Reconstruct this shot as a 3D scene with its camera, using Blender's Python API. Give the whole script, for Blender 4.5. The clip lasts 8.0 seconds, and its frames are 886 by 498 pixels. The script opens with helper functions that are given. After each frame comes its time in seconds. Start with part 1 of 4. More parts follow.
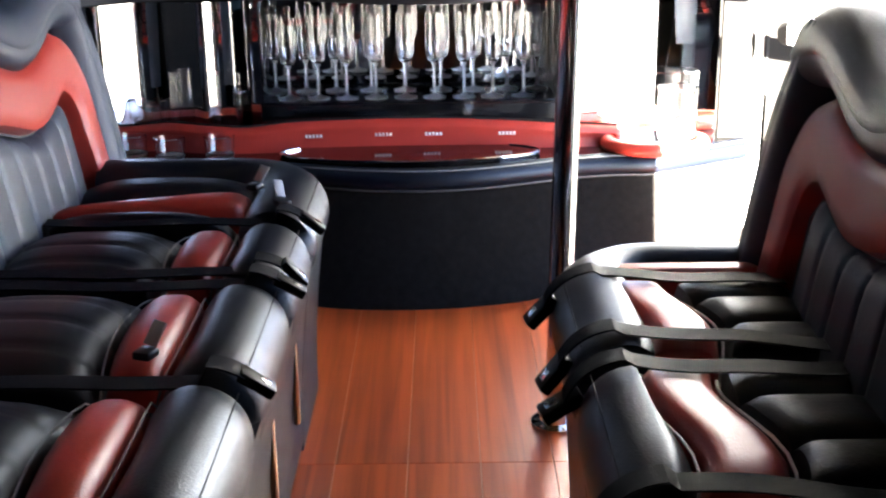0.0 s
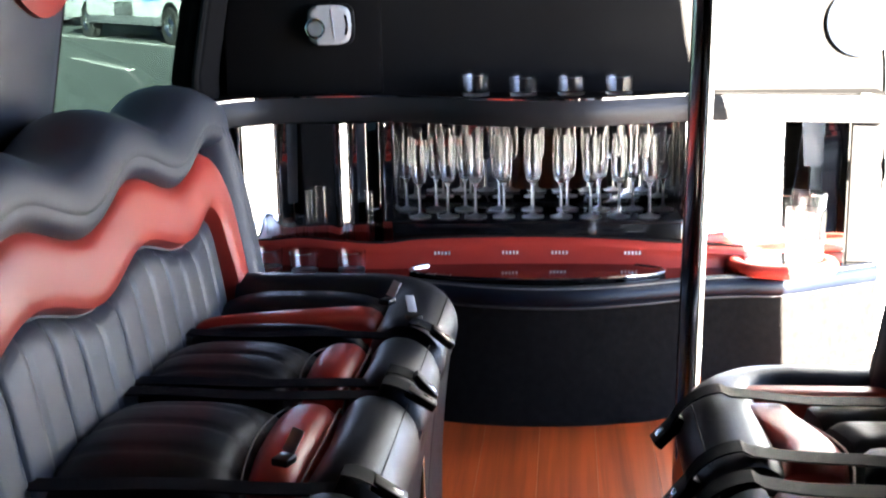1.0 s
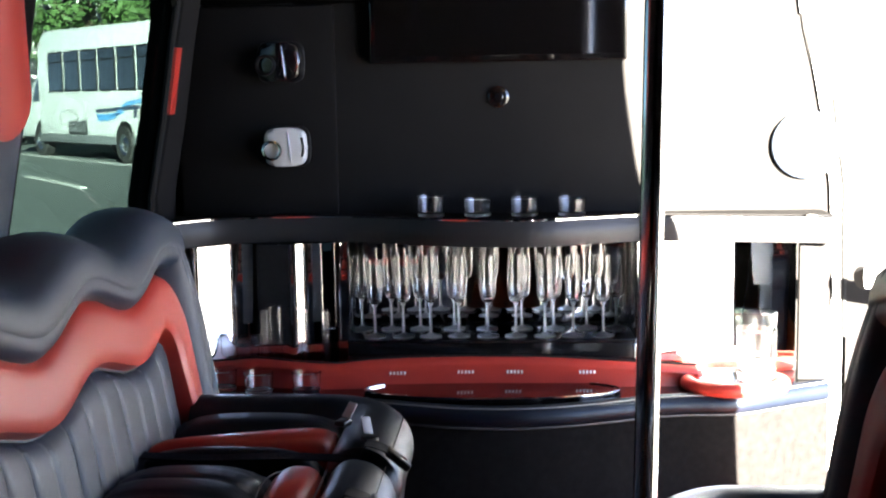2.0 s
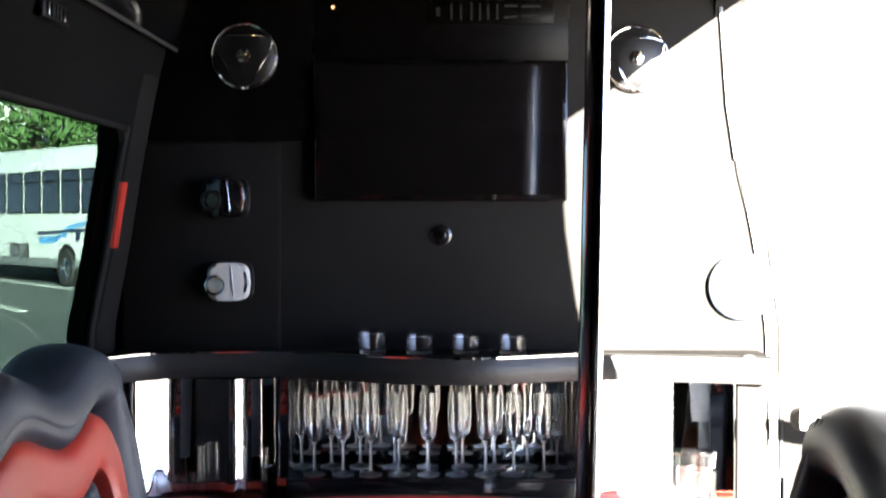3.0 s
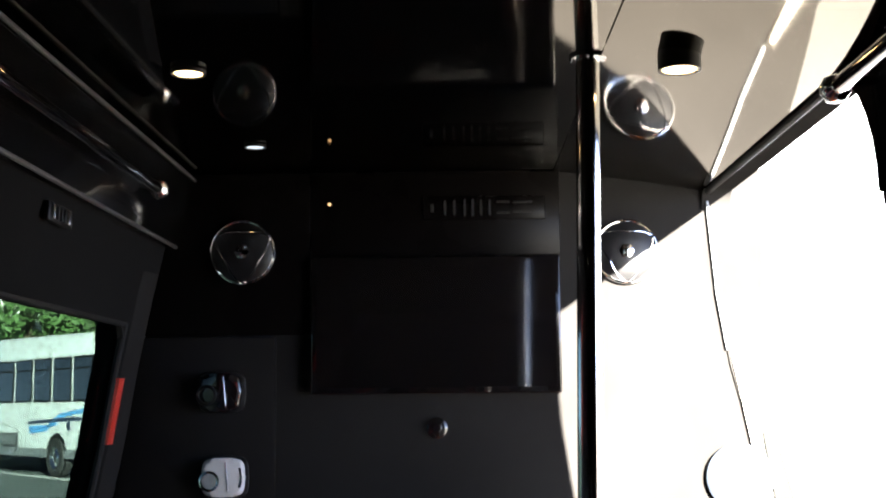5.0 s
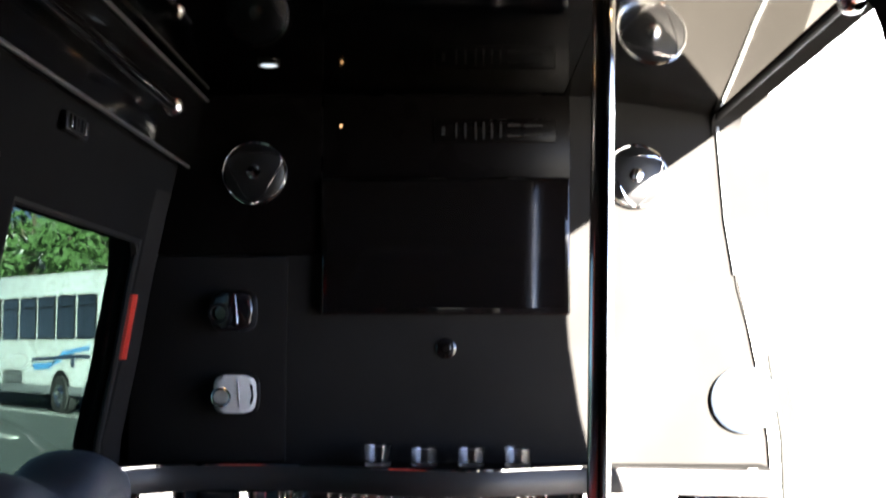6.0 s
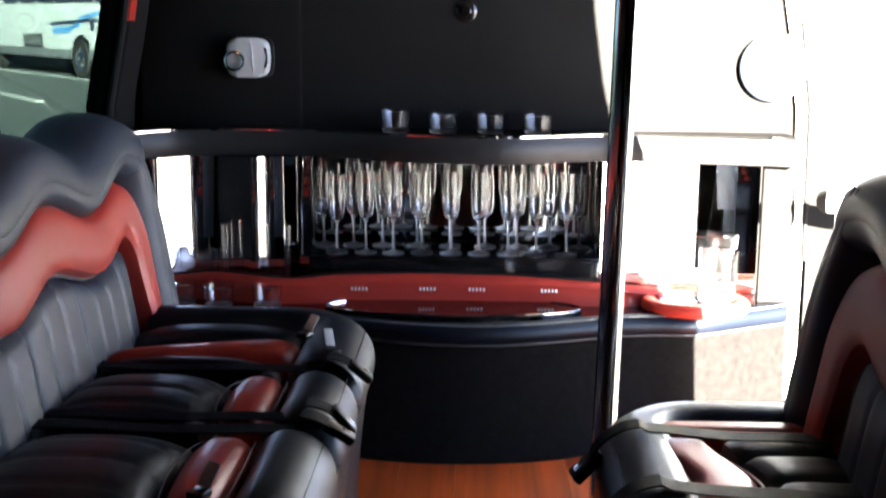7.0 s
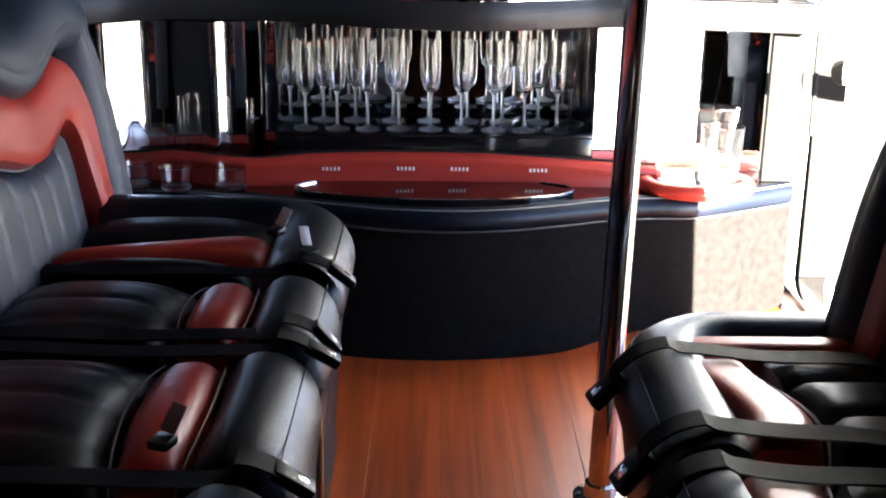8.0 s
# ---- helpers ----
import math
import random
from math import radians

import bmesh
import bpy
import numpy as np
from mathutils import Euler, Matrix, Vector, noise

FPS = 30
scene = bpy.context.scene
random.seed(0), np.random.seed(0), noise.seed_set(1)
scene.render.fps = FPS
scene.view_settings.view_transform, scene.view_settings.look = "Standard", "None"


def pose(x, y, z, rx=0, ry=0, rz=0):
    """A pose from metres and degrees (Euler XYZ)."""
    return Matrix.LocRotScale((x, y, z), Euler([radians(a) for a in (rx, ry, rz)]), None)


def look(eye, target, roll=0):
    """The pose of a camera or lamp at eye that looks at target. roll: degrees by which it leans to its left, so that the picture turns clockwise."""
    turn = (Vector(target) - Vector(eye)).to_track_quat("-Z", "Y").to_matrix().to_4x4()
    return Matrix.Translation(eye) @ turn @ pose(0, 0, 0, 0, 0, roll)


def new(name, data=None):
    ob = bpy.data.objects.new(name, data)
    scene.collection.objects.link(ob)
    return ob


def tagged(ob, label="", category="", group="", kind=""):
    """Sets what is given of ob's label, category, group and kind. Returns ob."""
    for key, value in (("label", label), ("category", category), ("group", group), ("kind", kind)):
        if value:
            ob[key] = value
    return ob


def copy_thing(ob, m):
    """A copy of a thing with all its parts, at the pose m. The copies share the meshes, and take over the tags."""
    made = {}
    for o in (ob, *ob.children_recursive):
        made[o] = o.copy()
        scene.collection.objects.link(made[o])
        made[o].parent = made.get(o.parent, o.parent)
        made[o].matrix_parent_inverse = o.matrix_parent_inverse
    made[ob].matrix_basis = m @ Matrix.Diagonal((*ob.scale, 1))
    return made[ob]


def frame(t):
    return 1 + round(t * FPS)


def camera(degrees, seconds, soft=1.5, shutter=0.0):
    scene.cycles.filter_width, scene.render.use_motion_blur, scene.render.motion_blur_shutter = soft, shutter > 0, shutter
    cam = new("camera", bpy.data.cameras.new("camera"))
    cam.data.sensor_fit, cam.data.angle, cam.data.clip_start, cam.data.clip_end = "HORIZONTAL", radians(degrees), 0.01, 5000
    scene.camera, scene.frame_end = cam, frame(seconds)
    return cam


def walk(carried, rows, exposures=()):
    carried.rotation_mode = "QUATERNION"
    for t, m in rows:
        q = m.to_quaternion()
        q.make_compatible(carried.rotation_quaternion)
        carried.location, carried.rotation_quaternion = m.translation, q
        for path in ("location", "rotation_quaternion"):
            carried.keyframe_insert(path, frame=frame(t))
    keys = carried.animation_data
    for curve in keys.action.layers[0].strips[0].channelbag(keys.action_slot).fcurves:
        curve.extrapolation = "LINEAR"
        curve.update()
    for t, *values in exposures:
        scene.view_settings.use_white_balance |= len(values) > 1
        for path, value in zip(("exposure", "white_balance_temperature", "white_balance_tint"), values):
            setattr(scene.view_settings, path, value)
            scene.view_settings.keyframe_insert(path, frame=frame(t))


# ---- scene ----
cam = camera(40.0, 8.0, soft=2.0, shutter=0.3)
PATH = [
    (0, (0.116, 0.091, 1.028), (0.109, 1.989, 0.399), -0.8),
    (0.5, (0.108, 0.055, 1.031), (-0.025, 1.975, 0.486), -1.3),
    (1, (0.103, 0.042, 1.043), (-0.099, 1.982, 0.601), -1.2),
    (1.5, (0.105, 0.021, 1.055), (-0.076, 1.984, 0.718), -0.5),
    (1.7, (0.103, 0.033, 1.049), (-0.059, 2.004, 0.748), -0.7),
    (2.8, (0.099, 0.013, 1.077), (0.053, 2.01, 0.973), -0.2),
    (3, (0.106, 0.014, 1.081), (0.073, 2.013, 1.033), -0.0),
    (3.5, (0.097, 0.009, 1.073), (0.081, 2.008, 1.121), -0.0),
    (4, (0.103, 0.0, 1.118), (0.098, 1.997, 1.224), -0.1),
    (4.5, (0.101, -0.006, 1.116), (0.101, 1.984, 1.32), -0.3),
    (4.7, (0.102, -0.006, 1.117), (0.093, 1.981, 1.348), -0.4),
    (5.8, (0.097, -0.063, 1.039), (0.061, 1.919, 1.304), -0.4),
    (5.9, (0.079, -0.051, 1.038), (0.058, 1.938, 1.248), 0.2),
    (6, (0.079, -0.035, 1.039), (0.055, 1.958, 1.202), 0.1),
    (6.5, (0.1, 0.015, 1.086), (0.035, 2.008, 0.933), 0.1),
    (7, (0.088, 0.048, 1.029), (0.03, 2.011, 0.652), 0.5),
    (7.5, (0.065, 0.124, 1.029), (0.041, 2.05, 0.49), 0.6),
    (8, (0.028, 0.309, 1.024), (0.043, 2.215, 0.42), 0.8),
]
walk(cam, [(t, look(e, g, r)) for t, e, g, r in PATH], [(0, 7.15, 6550, 10), (1, 6.85, 6550, 10), (3, 6.45, 6550, 10), (4.5, 6.2, 6450, 10), (6, 6.15, 6450, 10), (7, 6.4, 6550, 10), (8, 6.4, 6550, 10)])

# ---- world, sun ----
SUN_DIR = Vector((-0.42, 1.17, -0.290)).normalized()
world = bpy.data.worlds.new("sky")
scene.world = world
world.use_nodes = True
wn = world.node_tree
sky = wn.nodes.new("ShaderNodeTexSky")
sky.sky_type, sky.sun_disc = "NISHITA", False
sky.sun_elevation, sky.sun_rotation = radians(13.1), radians(160.3)
sky.air_density, sky.dust_density = 0.10, 0.0
pale = wn.nodes.new("ShaderNodeHueSaturation")
pale.inputs["Saturation"].default_value = 0.7
wn.links.new(sky.outputs[0], pale.inputs["Color"])
wn.links.new(pale.outputs[0], wn.nodes["Background"].inputs[0])
wn.nodes["Background"].inputs[1].default_value = 0.06
sun = new("sun", bpy.data.lights.new("sun", "SUN"))
sun.data.energy, sun.data.angle, sun.data.color = 5.0, radians(0.5), (1.0, 0.93, 0.82)
sun.matrix_world = look((0, 0, 8), Vector((0, 0, 8)) + SUN_DIR)


# ---- materials ----
def material(name, color, rough=0.5, metal=0.0, vary=0.25, scale=8.0, bump=0.0, bump_scale=300.0, stretch=(1, 1, 1), coat=0.0, spec=0.5, rvary=0.1):
    m = bpy.data.materials.new(name)
    m.use_nodes = True
    n, l = m.node_tree.nodes, m.node_tree.links
    b = n["Principled BSDF"]
    b.inputs["Metallic"].default_value = metal
    b.inputs["Coat Weight"].default_value = coat
    b.inputs["Coat Roughness"].default_value = 0.08
    b.inputs["Specular IOR Level"].default_value = spec
    co = n.new("ShaderNodeTexCoord")
    mp = n.new("ShaderNodeMapping")
    mp.inputs["Scale"].default_value = stretch
    l.new(co.outputs["Object"], mp.inputs[0])
    big, fine = n.new("ShaderNodeTexNoise"), n.new("ShaderNodeTexNoise")
    big.inputs["Scale"].default_value, big.inputs["Detail"].default_value = scale, 5
    fine.inputs["Scale"].default_value, fine.inputs["Detail"].default_value = bump_scale, 3
    l.new(mp.outputs[0], big.inputs["Vector"])
    l.new(mp.outputs[0], fine.inputs["Vector"])
    mix = n.new("ShaderNodeMix")
    mix.data_type = "RGBA"
    mix.inputs[6].default_value = (*[c * (1 - vary) for c in color], 1)
    mix.inputs[7].default_value = (*[min(1, c * (1 + vary)) for c in color], 1)
    l.new(big.outputs[0], mix.inputs[0])
    l.new(mix.outputs[2], b.inputs["Base Color"])
    rr = n.new("ShaderNodeMapRange")
    rr.inputs[3].default_value, rr.inputs[4].default_value = max(0.0, rough - rvary), rough + rvary
    l.new(big.outputs[0], rr.inputs[0])
    l.new(rr.outputs[0], b.inputs["Roughness"])
    if bump:
        bp = n.new("ShaderNodeBump")
        bp.inputs["Strength"].default_value, bp.inputs["Distance"].default_value = bump, 0.002
        l.new(fine.outputs[0], bp.inputs["Height"])
        l.new(bp.outputs[0], b.inputs["Normal"])
    return m


def glass(name, color=(1, 1, 1), rough=0.0, ior=1.47):
    m = bpy.data.materials.new(name)
    m.use_nodes = True
    b = m.node_tree.nodes["Principled BSDF"]
    b.inputs["Base Color"].default_value = (*color, 1)
    b.inputs["Transmission Weight"].default_value = 1.0
    b.inputs["Roughness"].default_value = rough
    b.inputs["IOR"].default_value = ior
    return m


def tinted_pane(name, color):
    """Thin tinted window film: lets part of the light straight through, with a glossy face."""
    m = bpy.data.materials.new(name)
    m.use_nodes = True
    n, l = m.node_tree.nodes, m.node_tree.links
    n.remove(n["Principled BSDF"])
    tr, gl, mx, fr = n.new("ShaderNodeBsdfTransparent"), n.new("ShaderNodeBsdfGlossy"), n.new("ShaderNodeMixShader"), n.new("ShaderNodeLayerWeight")
    tr.inputs[0].default_value = (*color, 1)
    gl.inputs["Roughness"].default_value = 0.02
    gl.inputs[0].default_value = (0.10, 0.11, 0.11, 1)
    fr.inputs[0].default_value = 0.12
    l.new(fr.outputs["Facing"], mx.inputs[0])
    l.new(tr.outputs[0], mx.inputs[1])
    l.new(gl.outputs[0], mx.inputs[2])
    l.new(mx.outputs[0], n["Material Output"].inputs[0])
    return m


def glowing(name, color, strength):
    m = bpy.data.materials.new(name)
    m.use_nodes = True
    b = m.node_tree.nodes["Principled BSDF"]
    b.inputs["Base Color"].default_value = (*color, 1)
    b.inputs["Emission Color"].default_value = (*color, 1)
    b.inputs["Emission Strength"].default_value = strength
    return m


def wood():
    """Cherry laminate with long dark grain; each board differs a little."""
    m = bpy.data.materials.new("cherry_laminate")
    m.use_nodes = True
    n, l = m.node_tree.nodes, m.node_tree.links
    b = n["Principled BSDF"]
    co, mp, info, add = n.new("ShaderNodeTexCoord"), n.new("ShaderNodeMapping"), n.new("ShaderNodeObjectInfo"), n.new("ShaderNodeVectorMath")
    sc = n.new("ShaderNodeVectorMath")
    sc.operation = "SCALE"
    sc.inputs[0].default_value = (7.0, 3.0, 5.0)
    l.new(info.outputs["Random"], sc.inputs["Scale"])
    l.new(co.outputs["Object"], add.inputs[0])
    l.new(sc.outputs[0], add.inputs[1])
    mp.inputs["Scale"].default_value = (34.0, 0.9, 34.0)
    l.new(add.outputs[0], mp.inputs[0])
    grain = n.new("ShaderNodeTexNoise")
    grain.inputs["Scale"].default_value, grain.inputs["Detail"].default_value, grain.inputs["Distortion"].default_value = 1.0, 7, 0.9
    l.new(mp.outputs[0], grain.inputs["Vector"])
    ramp = n.new("ShaderNodeValToRGB")
    ramp.color_ramp.elements[0].position, ramp.color_ramp.elements[0].color = 0.30, (0.150, 0.024, 0.007, 1)
    ramp.color_ramp.elements[1].position, ramp.color_ramp.elements[1].color = 0.64, (0.36, 0.066, 0.015, 1)
    l.new(grain.outputs[0], ramp.inputs[0])
    tone = n.new("ShaderNodeHueSaturation")
    mr = n.new("ShaderNodeMapRange")
    mr.inputs[3].default_value, mr.inputs[4].default_value = 0.9, 1.12
    l.new(info.outputs["Random"], mr.inputs[0])
    l.new(mr.outputs[0], tone.inputs["Value"])
    l.new(ramp.outputs[0], tone.inputs["Color"])
    l.new(tone.outputs[0], b.inputs["Base Color"])
    b.inputs["Roughness"].default_value = 0.32
    bp = n.new("ShaderNodeBump")
    bp.inputs["Strength"].default_value, bp.inputs["Distance"].default_value = 0.15, 0.001
    l.new(grain.outputs[0], bp.inputs["Height"])
    l.new(bp.outputs[0], b.inputs["Normal"])
    return m


M_LEATHER = material("slate_leather", (0.028, 0.036, 0.050), 0.42, spec=0.35, vary=0.2, scale=5, bump=0.35, bump_scale=420, rvary=0.07)
M_BLACK = material("black_leather", (0.0022, 0.0032, 0.0064), 0.38, spec=0.31, vary=0.25, scale=6, bump=0.35, bump_scale=420, rvary=0.07)
M_BLACK.node_tree.nodes["Principled BSDF"].inputs["Specular Tint"].default_value = (0.70, 0.84, 1.0, 1)
M_RED = material("red_leather", (0.33, 0.029, 0.019), 0.33, spec=0.45, vary=0.16, scale=7, bump=0.3, bump_scale=420, rvary=0.07)
M_PIPING = material("pale_piping", (0.62, 0.62, 0.62), 0.45)
M_SEAM = material("grey_seam_thread", (0.12, 0.125, 0.13), 0.6)
M_SHELF = material("black_padded_vinyl", (0.017, 0.0168, 0.0175), 0.42, spec=0.3, vary=0.25, scale=5, bump=0.3, bump_scale=450)
# near-black that holds the upper partition's shade in its colour
M_SHADE_BLACK = material("shade_black_board", (0.0018, 0.0015, 0.0015), 0.28, spec=0.05, vary=0.3, scale=4, rvary=0.08)
M_POST = material("pale_grey_post_trim", (0.30, 0.29, 0.26), 0.55, vary=0.15, scale=6)
M_BUCKLE = material("black_buckle_plastic", (0.003, 0.003, 0.0034), 0.45, spec=0.12, vary=0.3, scale=20)
M_EDGE = material("dull_grey_edging", (0.035, 0.035, 0.035), 0.5)
M_VINYL = material("black_vinyl", (0.0124, 0.0119, 0.0116), 0.65, spec=0.0, vary=0.3, scale=3.5, bump=0.3, bump_scale=500)
M_PANEL = material("charcoal_panel", (0.0088, 0.0083, 0.0081), 0.6, spec=0.02, vary=0.25, scale=4, bump=0.25, bump_scale=600)
M_CARPET = material("bar_front_carpet", (0.0085, 0.0079, 0.0076), 0.9, spec=0.0, vary=0.5, scale=55, bump=0.8, bump_scale=900)
M_GREYTRIM = material("grey_wall_vinyl", (0.0072, 0.0072, 0.0072), 0.65, spec=0.0, vary=0.2, scale=4, bump=0.3, bump_scale=500)
M_GLOSS = material("black_gloss_laminate", (0.004, 0.004, 0.0045), 0.09, vary=0.3, scale=5, coat=0.25, rvary=0.03)
M_SCREEN = material("dark_screen_glass", (0.003, 0.0025, 0.0025), 0.06, vary=0.3, scale=3, rvary=0.03)
M_PLASTIC = material("black_plastic", (0.006, 0.006, 0.0065), 0.35, spec=0.3, vary=0.3, scale=20)
M_WEB = material("black_webbing", (0.0024, 0.0040, 0.0082), 0.7, spec=0.06, vary=0.3, scale=120, bump=0.6, bump_scale=700)
M_CHROME = material("chrome", (0.80, 0.80, 0.81), 0.07, metal=1.0, vary=0.06, scale=12, rvary=0.03)
M_POLE = material("polished_pole_steel", (0.62, 0.60, 0.58), 0.10, metal=1.0, vary=0.08, scale=10, rvary=0.04)
M_MIRROR = material("smoked_mirror", (0.74, 0.74, 0.73), 0.02, metal=1.0, vary=0.04, scale=6, rvary=0.01)
M_SMOKE = material("black_smoked_mirror", (0.48, 0.475, 0.465), 0.03, metal=1.0, vary=0.05, scale=6, rvary=0.01)
M_ACRYLIC = material("smoked_mirror_panel", (0.19, 0.166, 0.125), 0.05, metal=1.0, vary=0.12, scale=6, stretch=(1, 0.15, 1), rvary=0.03)
M_STAPLE = material("bright_staple_wire", (0.85, 0.85, 0.85), 0.55, metal=0.3)
M_BADGE = material("dull_dark_chrome", (0.012, 0.012, 0.012), 0.6, spec=0.1)
M_BRASS = material("brass_strip", (0.75, 0.56, 0.30), 0.25, metal=1.0, vary=0.1)
M_SILVER = material("silver_plastic", (0.46, 0.46, 0.45), 0.35, vary=0.15, scale=30)
M_RUBBER = material("black_rubber", (0.010, 0.010, 0.010), 0.7, spec=0.1, vary=0.3, scale=20)
M_SHELL = material("van_outer_paint", (0.03, 0.03, 0.033), 0.25, vary=0.1, scale=2, coat=0.5)
M_WOOD = wood()
M_UNDER = material("dark_underlay", (0.03, 0.02, 0.015), 0.8)
M_GLASS = glass("clear_glass", (1, 1, 1), 0.015, 1.45)
M_TUMBLER = glass("tumbler_glass", (1, 1, 1), 0.04, 1.42)
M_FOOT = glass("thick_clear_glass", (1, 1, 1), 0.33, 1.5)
M_TINT = tinted_pane("green_tinted_glass", (0.186, 0.228, 0.218))
M_WARM = glowing("warm_lamp", (1.0, 0.62, 0.25), 0.25)
M_COOL = glowing("pale_lamp", (0.75, 0.88, 1.0), 0.015)
M_AMBER = glowing("amber_led", (1.0, 0.55, 0.25), 0.02)
M_ASPHALT = material("worn_asphalt", (0.090, 0.112, 0.112), 0.9, vary=0.3, scale=0.35, bump=0.6, bump_scale=60)
M_LINE = material("road_line_paint", (0.55, 0.56, 0.54), 0.7, vary=0.25, scale=3)
M_WHITE = material("white_vehicle_paint", (0.62, 0.64, 0.64), 0.3, vary=0.05, scale=1.2, coat=0.4)
M_BUSGLASS = material("dark_vehicle_glass", (0.012, 0.014, 0.015), 0.08, vary=0.4, scale=2, rvary=0.03)
M_BLUE = material("blue_stripe_paint", (0.10, 0.36, 0.72), 0.4, vary=0.1)
M_NAVY = material("navy_stripe_paint", (0.02, 0.035, 0.07), 0.4, vary=0.1)
M_GREYPLASTIC = material("grey_bumper_plastic", (0.16, 0.17, 0.18), 0.6)
M_TYRE = material("tyre_rubber", (0.018, 0.018, 0.018), 0.8, vary=0.3)
M_REDLAMP = material("red_lamp_lens", (0.4, 0.02, 0.015), 0.2)
M_LEAF = material("tree_leaves", (0.055, 0.11, 0.03), 0.6, vary=0.5, scale=0.8)
M_BARK = material("tree_bark", (0.10, 0.075, 0.05), 0.9, vary=0.3)
# grey of the unseen wall added beyond the doorway to bounce sun
M_BOUNCE = material("bounce_wall_grey", (0.30, 0.32, 0.35), 0.9, vary=0.15, scale=0.5, bump=0.4, bump_scale=40)
M_STUCCO = material("pale_stucco", (0.55, 0.53, 0.50), 0.85, vary=0.12, scale=0.7)


# ---- mesh helpers ----
def link(name, bm, mat, parent=None, label="", smooth=True):
    me = bpy.data.meshes.new(name)
    bmesh.ops.recalc_face_normals(bm, faces=bm.faces)
    for f in bm.faces:
        f.smooth = smooth
    bm.to_mesh(me)
    bm.free()
    if smooth:
        me.set_sharp_from_angle(angle=radians(38))
    me.materials.append(mat)
    ob = new(name, me)
    ob.parent = parent
    if label:
        ob["label"] = label
    return ob


def part(name, bm, mat, parent, label=""):
    return link(name, bm, mat, parent, label)


def thing(name, label, category, group="", at=(0, 0, 0), rz=0.0):
    ob = new(name)
    ob.matrix_basis = pose(*at, 0, 0, rz)
    return tagged(ob, label, category, group)


def structure(name, bm, mat, label="", smooth=True):
    return tagged(link(name, bm, mat, None, "", smooth), label, "", "", "structure")


def box(x0, x1, y0, y1, z0, z1, bevel=0.0, seg=2, bm=None):
    b = bmesh.new()
    bmesh.ops.create_cube(b, size=1, matrix=Matrix.Translation(((x0 + x1) / 2, (y0 + y1) / 2, (z0 + z1) / 2)) @ Matrix.Diagonal((x1 - x0, y1 - y0, z1 - z0, 1)))
    if bevel:
        bmesh.ops.bevel(b, geom=b.edges[:], offset=bevel, segments=seg, affect="EDGES", profile=0.5)
    return join(bm, b)


def join(bm, b):
    if bm is None:
        return b
    me = bpy.data.meshes.new("tmp")
    b.to_mesh(me)
    b.free()
    bm.from_mesh(me)
    bpy.data.meshes.remove(me)
    return bm


def prism(points, axis, a, b, bevel=0.0, seg=2):
    """A polygon of (u, v) pushed from a to b along an axis: x takes (y, z), y takes (x, z), z takes (x, y)."""
    bm = bmesh.new()
    put = {"x": lambda u, v, w: (w, u, v), "y": lambda u, v, w: (u, w, v), "z": lambda u, v, w: (u, v, w)}[axis]
    lo = [bm.verts.new(put(u, v, a)) for u, v in points]
    hi = [bm.verts.new(put(u, v, b)) for u, v in points]
    bm.faces.new(lo)
    bm.faces.new(hi)
    k = len(points)
    for i in range(k):
        bm.faces.new((lo[i], lo[(i + 1) % k], hi[(i + 1) % k], hi[i]))
    if bevel:
        ends = [e for e in bm.edges if (e.verts[0] in lo) == (e.verts[1] in lo)]
        bmesh.ops.bevel(bm, geom=ends, offset=bevel, segments=seg, affect="EDGES", profile=0.5)
    return bm


def lathe(profile, seg=24, m=None, bm=None):
    """Turns (r, z) pairs round z; m places it."""
    b = bmesh.new()
    rings = [[b.verts.new((r * math.cos(2 * math.pi * k / seg), r * math.sin(2 * math.pi * k / seg), z)) for k in range(seg)] for r, z in profile]
    for p, q in zip(rings, rings[1:]):
        for k in range(seg):
            b.faces.new((p[k], p[(k + 1) % seg], q[(k + 1) % seg], q[k]))
    for ring in (rings[0], rings[-1]):
        if max(v.co.xy.length for v in ring) > 1e-3:
            b.faces.new(ring)
    bmesh.ops.remove_doubles(b, verts=b.verts[:], dist=1e-5)
    if m is not None:
        b.transform(m)
    return join(bm, b)


def tube(points, radius, seg=10, bm=None):
    """A round bar along points."""
    b = bmesh.new()
    pts = [Vector(p) for p in points]
    rings = []
    side = None
    for i, p in enumerate(pts):
        d = (pts[min(i + 1, len(pts) - 1)] - pts[max(i - 1, 0)]).normalized()
        ref = side if side is not None else (Vector((0, 0, 1)) if abs(d.z) < 0.9 else Vector((1, 0, 0)))
        u = (ref - d * ref.dot(d)).normalized()
        side, w = u, d.cross(u)
        rings.append([b.verts.new(p + radius * (math.cos(2 * math.pi * k / seg) * u + math.sin(2 * math.pi * k / seg) * w)) for k in range(seg)])
    for p, q in zip(rings, rings[1:]):
        for k in range(seg):
            b.faces.new((p[k], p[(k + 1) % seg], q[(k + 1) % seg], q[k]))
    b.faces.new(rings[0])
    b.faces.new(rings[-1])
    return join(bm, b)


